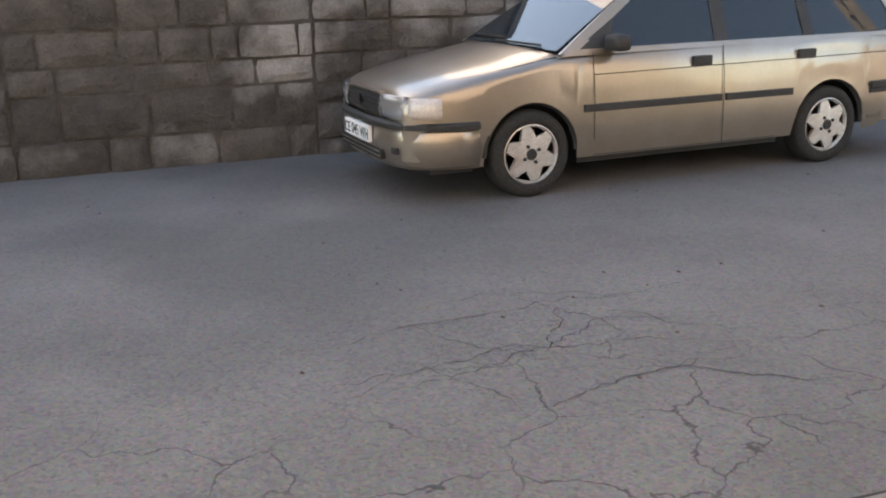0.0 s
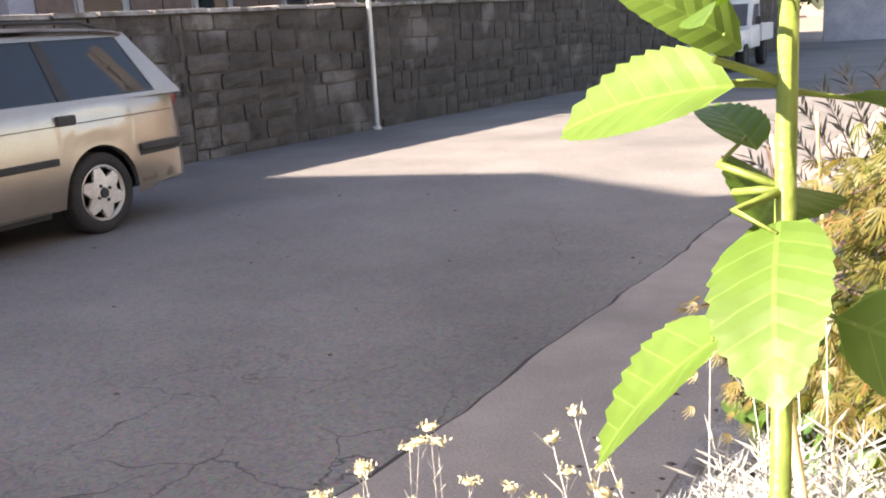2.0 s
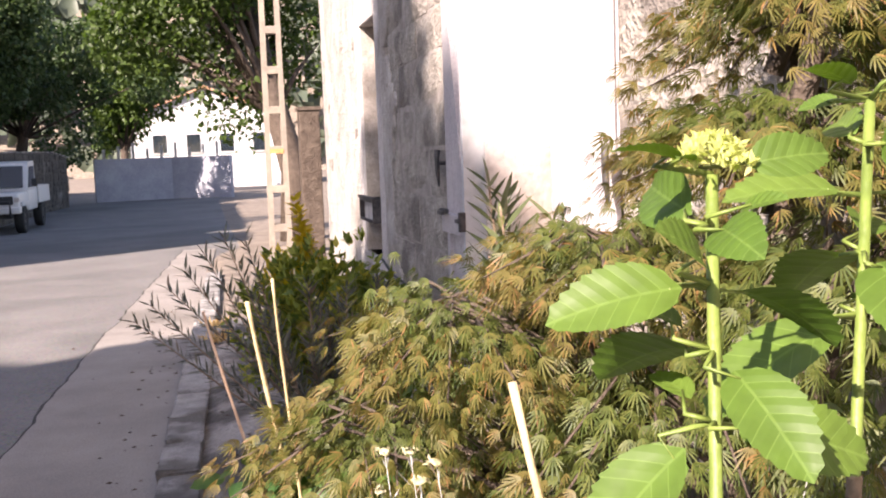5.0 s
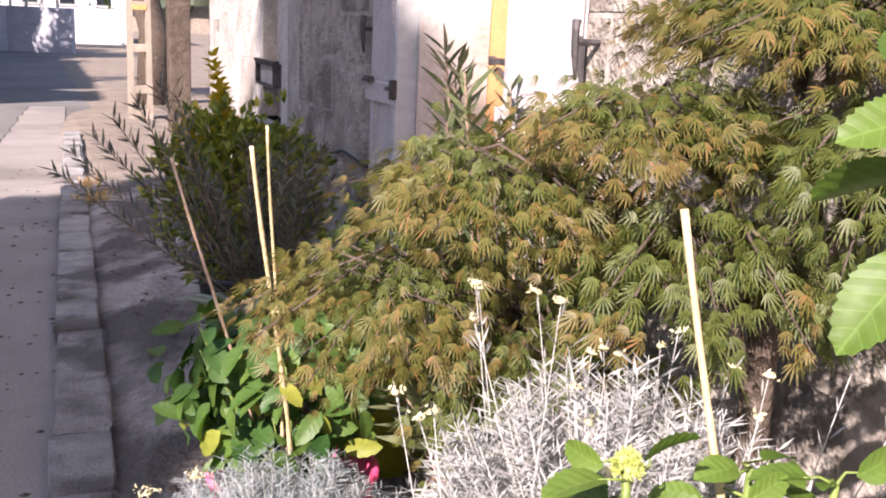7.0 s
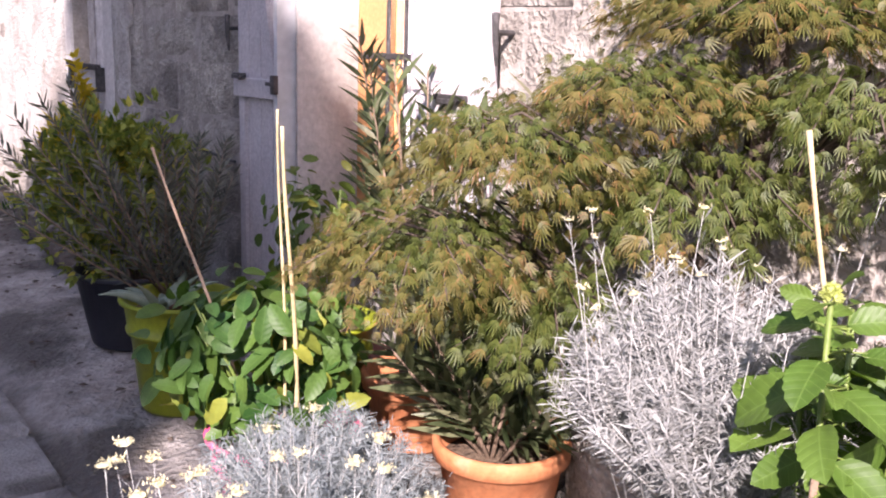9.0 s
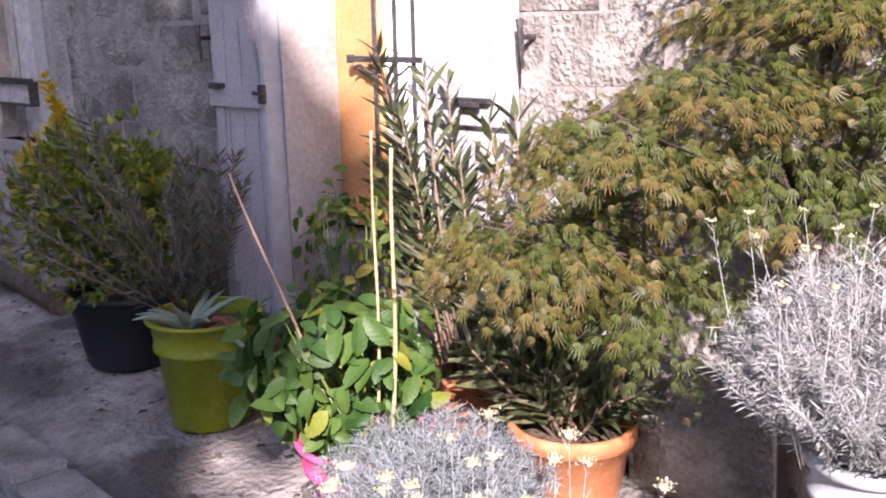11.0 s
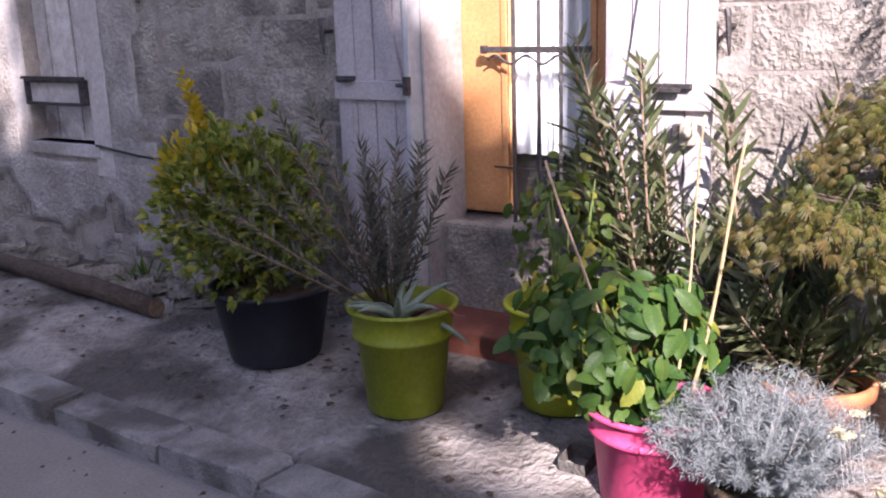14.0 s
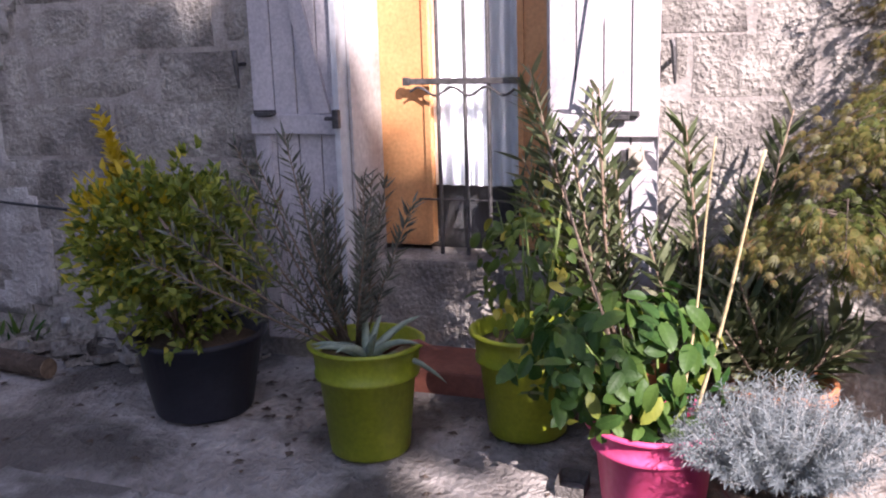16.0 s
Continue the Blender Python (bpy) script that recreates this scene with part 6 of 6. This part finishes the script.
# tall young hydrangea close to the path
def young_hydrangea(x, y, z, tops, size, seed, label, head=0.036, reach=0.22, leafform=None):
    rng = np.random.default_rng(seed)
    p = plant("hydrangea", x, y, z, label, "hydrangea")
    pr, P, D, F = [], [], [], []
    S = []
    for (tx, ty, tz, flower) in tops:
        bm = tube([(tx * 0.3, ty * 0.3, 0), (tx * 0.75, ty * 0.75, tz * 0.5), (tx, ty, tz)], [0.0055, 0.0045, 0.0034], 10)
        part("stem", bm, M_greenstem, p, smooth=True)
        part("woody_base", tube([(tx * 0.3, ty * 0.3, 0), (tx * 0.74, ty * 0.74, tz * 0.48), (tx * 0.75 + tx * 0.25 * 0.55, ty * 0.75 + ty * 0.25 * 0.55, tz * 0.775)], [0.0075, 0.0062, 0.005], 10), M_twig, p, "pale woody lower stem", smooth=True)
        a0 = math.pi + rng.uniform(-0.35, 0.35)
        k, h = 0, tz
        while h > tz - reach:
            f = h / tz
            for s in (0, math.pi):
                a = a0 + s + (0.0 if k % 2 == 0 else math.pi / 2 + rng.uniform(-0.3, 0.3))
                P.append((tx * (0.5 + 0.5 * f), ty * (0.5 + 0.5 * f), h))
                D.append((math.cos(a + rng.uniform(-0.35, 0.35)), math.sin(a + rng.uniform(-0.35, 0.35)), 0.35 - 0.2 * min(k, 5) + rng.uniform(-0.3, 0.3)))
                S.append(size * min(1.1, 0.6 + 0.17 * k, max(0.65, 1.9 - 0.2 * k)) * rng.uniform(0.8, 1.15))
                if rng.uniform() < 0.35:
                    P.append(P[-1])
                    b = a + rng.choice((-0.9, 0.9)) + rng.uniform(-0.3, 0.3)
                    D.append((math.cos(b), math.sin(b), 0.45 + rng.uniform(-0.5, 0.3)))
                    S.append(S[-1] * rng.uniform(0.4, 0.7))
            h -= 0.028 + 0.004 * min(k, 4)
            k += 1
        if flower:
            F.append((tx, ty, tz + 0.010))
    P, D = np.array(P), np.array(D)
    for nm, tpl, mt in (("foliage", leafform or BIG, L_hydl),):
        scatter(nm, tpl, P + D * 0.018, D, np.array(S), mt, p, 0.45, rng=np.random.default_rng(seed), face=np.tile(SUNWARD * 0.7 + (0, 0, 0.5), (len(P), 1)) + rng.normal(0, 0.4, (len(P), 3)))
    tagged(stems([(a, a + d * 0.025) for a, d in zip(P, D)], 0.002, M_greenstem, p, "stalk_mass"), kind="stuff")
    if F:
        F = np.array(F)
        m = 420
        q, a = np.sqrt(rng.uniform(0, 1, (len(F), m))), rng.uniform(0, 6.28, (len(F), m))
        C = F[:, None] + np.stack([head * q * np.cos(a), head * q * np.sin(a), 0.010 - 0.016 * q * q], 2)
        scatter("flower_head", OVAL, C.reshape(-1, 3), rng.normal(0, 0.7, (len(F) * m, 3)) + (0, 0, 0.6), rng.uniform(0.0045, 0.0075, len(F) * m), L_hflower, p, 0.9, "flat greenish-yellow flower head", rng=rng)
    return p


pot("plant_pot", 2.03, 1.06, zp(2.03), 0.12, 0.16, 0.30, M_yellowpot, "lime green plastic pot beside the path", 0.02, 0.3)
young_hydrangea(2.02, 1.055, zp(2.03) + 0.25, [(-0.018, 0.005, 1.03, True), (0.13, 0.07, 1.07, False)], 0.078, 71, "tall young hydrangea with bright green leaves", 0.022, 0.145)
young_hydrangea(1.97, 1.185, 0.10, [(-0.13, -0.02, 0.95, True), (0.05, 0.05, 0.90, False), (0.0, 0.02, 0.88, False), (-0.05, 0.05, 0.82, False), (0.10, 0.0, 0.90, False), (0.05, -0.07, 0.88, False), (0.10, 0.07, 0.84, False), (0.0, -0.05, 0.84, False), (0.07, 0.02, 0.78, False)], 0.086, 72, "low hydrangea with lime green leaves and buds", 0.011, 0.36, ROUND)


def cane(base, tip, r0, mt, label, knots=5):
    c = thing("garden_cane", *base, label, "garden cane")
    b, t = Vector(base), Vector(tip)
    d = t - b
    pts, rad = [], []
    for i in range(knots * 4 + 1):
        f = i / (knots * 4)
        pts.append(d * f + Vector((0.004 * math.sin(f * 5), 0.004 * math.cos(f * 7), 0)))
        rad.append(r0 * (1 - 0.35 * f) * (1.18 if i % 4 == 0 else 1.0))
    part("cane_body", tube(pts, rad, 8), mt, c, smooth=True)


cane((1.93, 2.50, 0.33), (1.802, 2.328, 1.146), 0.0055, M_cane, "yellow bamboo cane stuck in the pink pot")
cane((1.91, 2.53, 0.33), (1.856, 2.447, 1.17), 0.004, M_cane, "thin pale cane stuck in the pink pot")
cane((1.90, 2.64, 0.33), (1.72, 2.80, 1.06), 0.0045, M_canered, "thin reddish reed leaning in the hydrangea")
cane((2.13, 1.18, 0.30), (1.962, 1.282, 1.226), 0.0048, M_cane, "thick pale cane with a cut tip", 4)

# weeds along the kerb
rng = np.random.default_rng(81)
for i, (x, y, n, mt) in enumerate([(1.75, 7.6, 60, L_dry), (1.8, 8.3, 60, L_dry), (2.5, 7.2, 40, L_hyd), (2.62, 5.5, 30, L_hyd)]):
    w = plant("weed_tuft", x, y, zp(x) if y < 8 else zr(y) + 0.05, "small dry weed tuft by the kerb" if mt is L_dry else "small green weed tuft on the pavement", "weed")
    P = rng.normal(0, 0.06, (n, 3)) * (1, 1, 0)
    scatter("foliage", LANCE, P, P * 6 + rng.normal(0, 0.3, (n, 3)) + (0, 0, 0.7), rng.uniform(0.05, 0.14, n), mt, w, 0.6, rng=rng)

# ---- pieces: kerb stones, wall stones ----
kerb = tagged(new("kerb"), "row of worn granite kerb stones", "kerb", kind="structure")
r = random.Random(15)
KB = []
for s in range(5):
    bm = box(-0.5, 0.5, -0.5, 0.5, -0.5, 0.5, 0.08)
    for v in bm.verts:
        v.co += Vector((r.uniform(-0.03, 0.03), r.uniform(-0.02, 0.02), r.uniform(-0.05, 0.05)))
    me = finish(bm)
    me.materials.append(M_kerb)
    KB.append(me)
y = 0.4
while y < 12.5:
    ln = r.uniform(0.38, 0.6)
    k = new("kerb_stone", KB[r.randrange(5)])
    k.parent = kerb
    k.matrix_basis = Matrix.LocRotScale((xk(y + ln / 2) + 0.10 + r.uniform(-0.01, 0.01), y + ln / 2, zr(y) + 0.008 + r.uniform(-0.012, 0.012)), Euler((r.uniform(-0.02, 0.02), 0, -0.028 + r.uniform(-0.02, 0.02))), (0.18, ln - 0.025, 0.16))
    y += ln

AS = []
for s in range(7):
    me = rough_block(100 + s, 0.1, 0.12, 0.25)
    me.materials.append(M_ashlar)
    AS.append(me)
r = random.Random(17)


def clear(y0, y1, z0, z1):
    """Cuts a course's span where an opening lies; returns the spans left."""
    spans = [(y0, y1)]
    for a, b, c, d in ((DY0 - 0.01, DY1 + 0.01, 0.0, DZ1 + 0.01), (VY0 - 0.13, VY1 + 0.11, VZ0 - 0.15, VZ1 + 0.13)):
        if z1 > c + 0.03 and z0 < d - 0.03:
            out = []
            for p, q in spans:
                if q <= a or p >= b:
                    out.append((p, q))
                else:
                    if p < a - 0.06:
                        out.append((p, a))
                    if q > b + 0.06:
                        out.append((b, q))
            spans = out
    return spans


z = 0.10
row = 0
while z < 2.7:
    h = r.choice((0.17, 0.19, 0.21, 0.235))
    y = -0.4 - r.uniform(0, 0.3)
    while y < 8.38:
        ln = r.uniform(0.26, 0.72)
        for a, b in clear(max(y, -0.5), min(y + ln, 8.38), z, z + h):
            if b - a > 0.07:
                k = new("stone", AS[r.randrange(7)])
                k.parent = hw
                k.matrix_basis = Matrix.LocRotScale((XW + 0.0165 + r.uniform(-0.004, 0.003), (a + b) / 2, z + h / 2 + r.uniform(-0.005, 0.005)), Euler((r.uniform(-0.018, 0.018), 0, math.pi)), (0.045, b - a - r.uniform(0.001, 0.010), h - r.uniform(0.001, 0.009)))
        y += ln
    z += h
    row += 1

# stones of the retaining wall: those passed nearest are pieces, the rest one mesh
r = random.Random(19)
fv, ff = [], []
tmpl = [(np.array([v.co[:] for v in me.vertices]), [tuple(p.vertices) for p in me.polygons]) for me in ROUGH]
count = 0
spans, s0 = [], -6.0
while s0 < 43:
    s1 = min(43, s0 + r.uniform(1.1, 2.6))
    spans += [(s0, s1, za, zb) for za, zb in courses(-0.05, 2.2, (0.16, 0.36), r)]
    s0 = s1
for s0, s1, z0, z1 in spans:
    y = s0
    while y < s1 - 0.05:
        ln = min(r.uniform(0.2, 0.8), s1 - y)
        top = top_of(y) - 0.03
        lo, hi = z0 + zr(y), min(z1 + zr(y), top)
        if hi - lo > 0.07:
            c = y + ln / 2
            x = at_wall(c)
            tilt = math.atan2(at_wall(c + 0.5) - at_wall(c - 0.5), 1.0)
            m = Matrix.LocRotScale((x - 0.065 + r.uniform(-0.012, 0.02), c, (lo + hi) / 2), Euler((r.uniform(-0.03, 0.03), 0, -tilt)), (0.115, ln - 0.014, hi - lo - 0.012))
            q = r.randrange(8)
            if -0.6 < c < 9.6 and count < 300:
                k = new("stone", ROUGH[q])
                k.parent = stone_wall
                k.matrix_basis = m
                count += 1
            else:
                mv = np.array(m)
                b = len(fv)
                fv += (tmpl[q][0] @ mv[:3, :3].T + mv[:3, 3]).tolist()
                ff += [tuple(i + b for i in f) for f in tmpl[q][1]]
        y += ln
ob = part("stone_rest", mesh_of(fv, ff), M_rubble_j, stone_wall)
ob["kind"] = "stuff"
y = -6.0
while y < 43:
    ln = r.uniform(0.5, 0.9)
    c = y + ln / 2
    k = part("coping_stone", KB[r.randrange(5)], M_wallcap, stone_wall)
    k.matrix_basis = Matrix.LocRotScale((at_wall(c) - 0.22, c, top_of(c) - 0.008 + r.uniform(-0.006, 0.006)), Euler((r.uniform(-0.012, 0.012), 0, 0)), (0.50, ln - 0.008, 0.05))
    y += ln
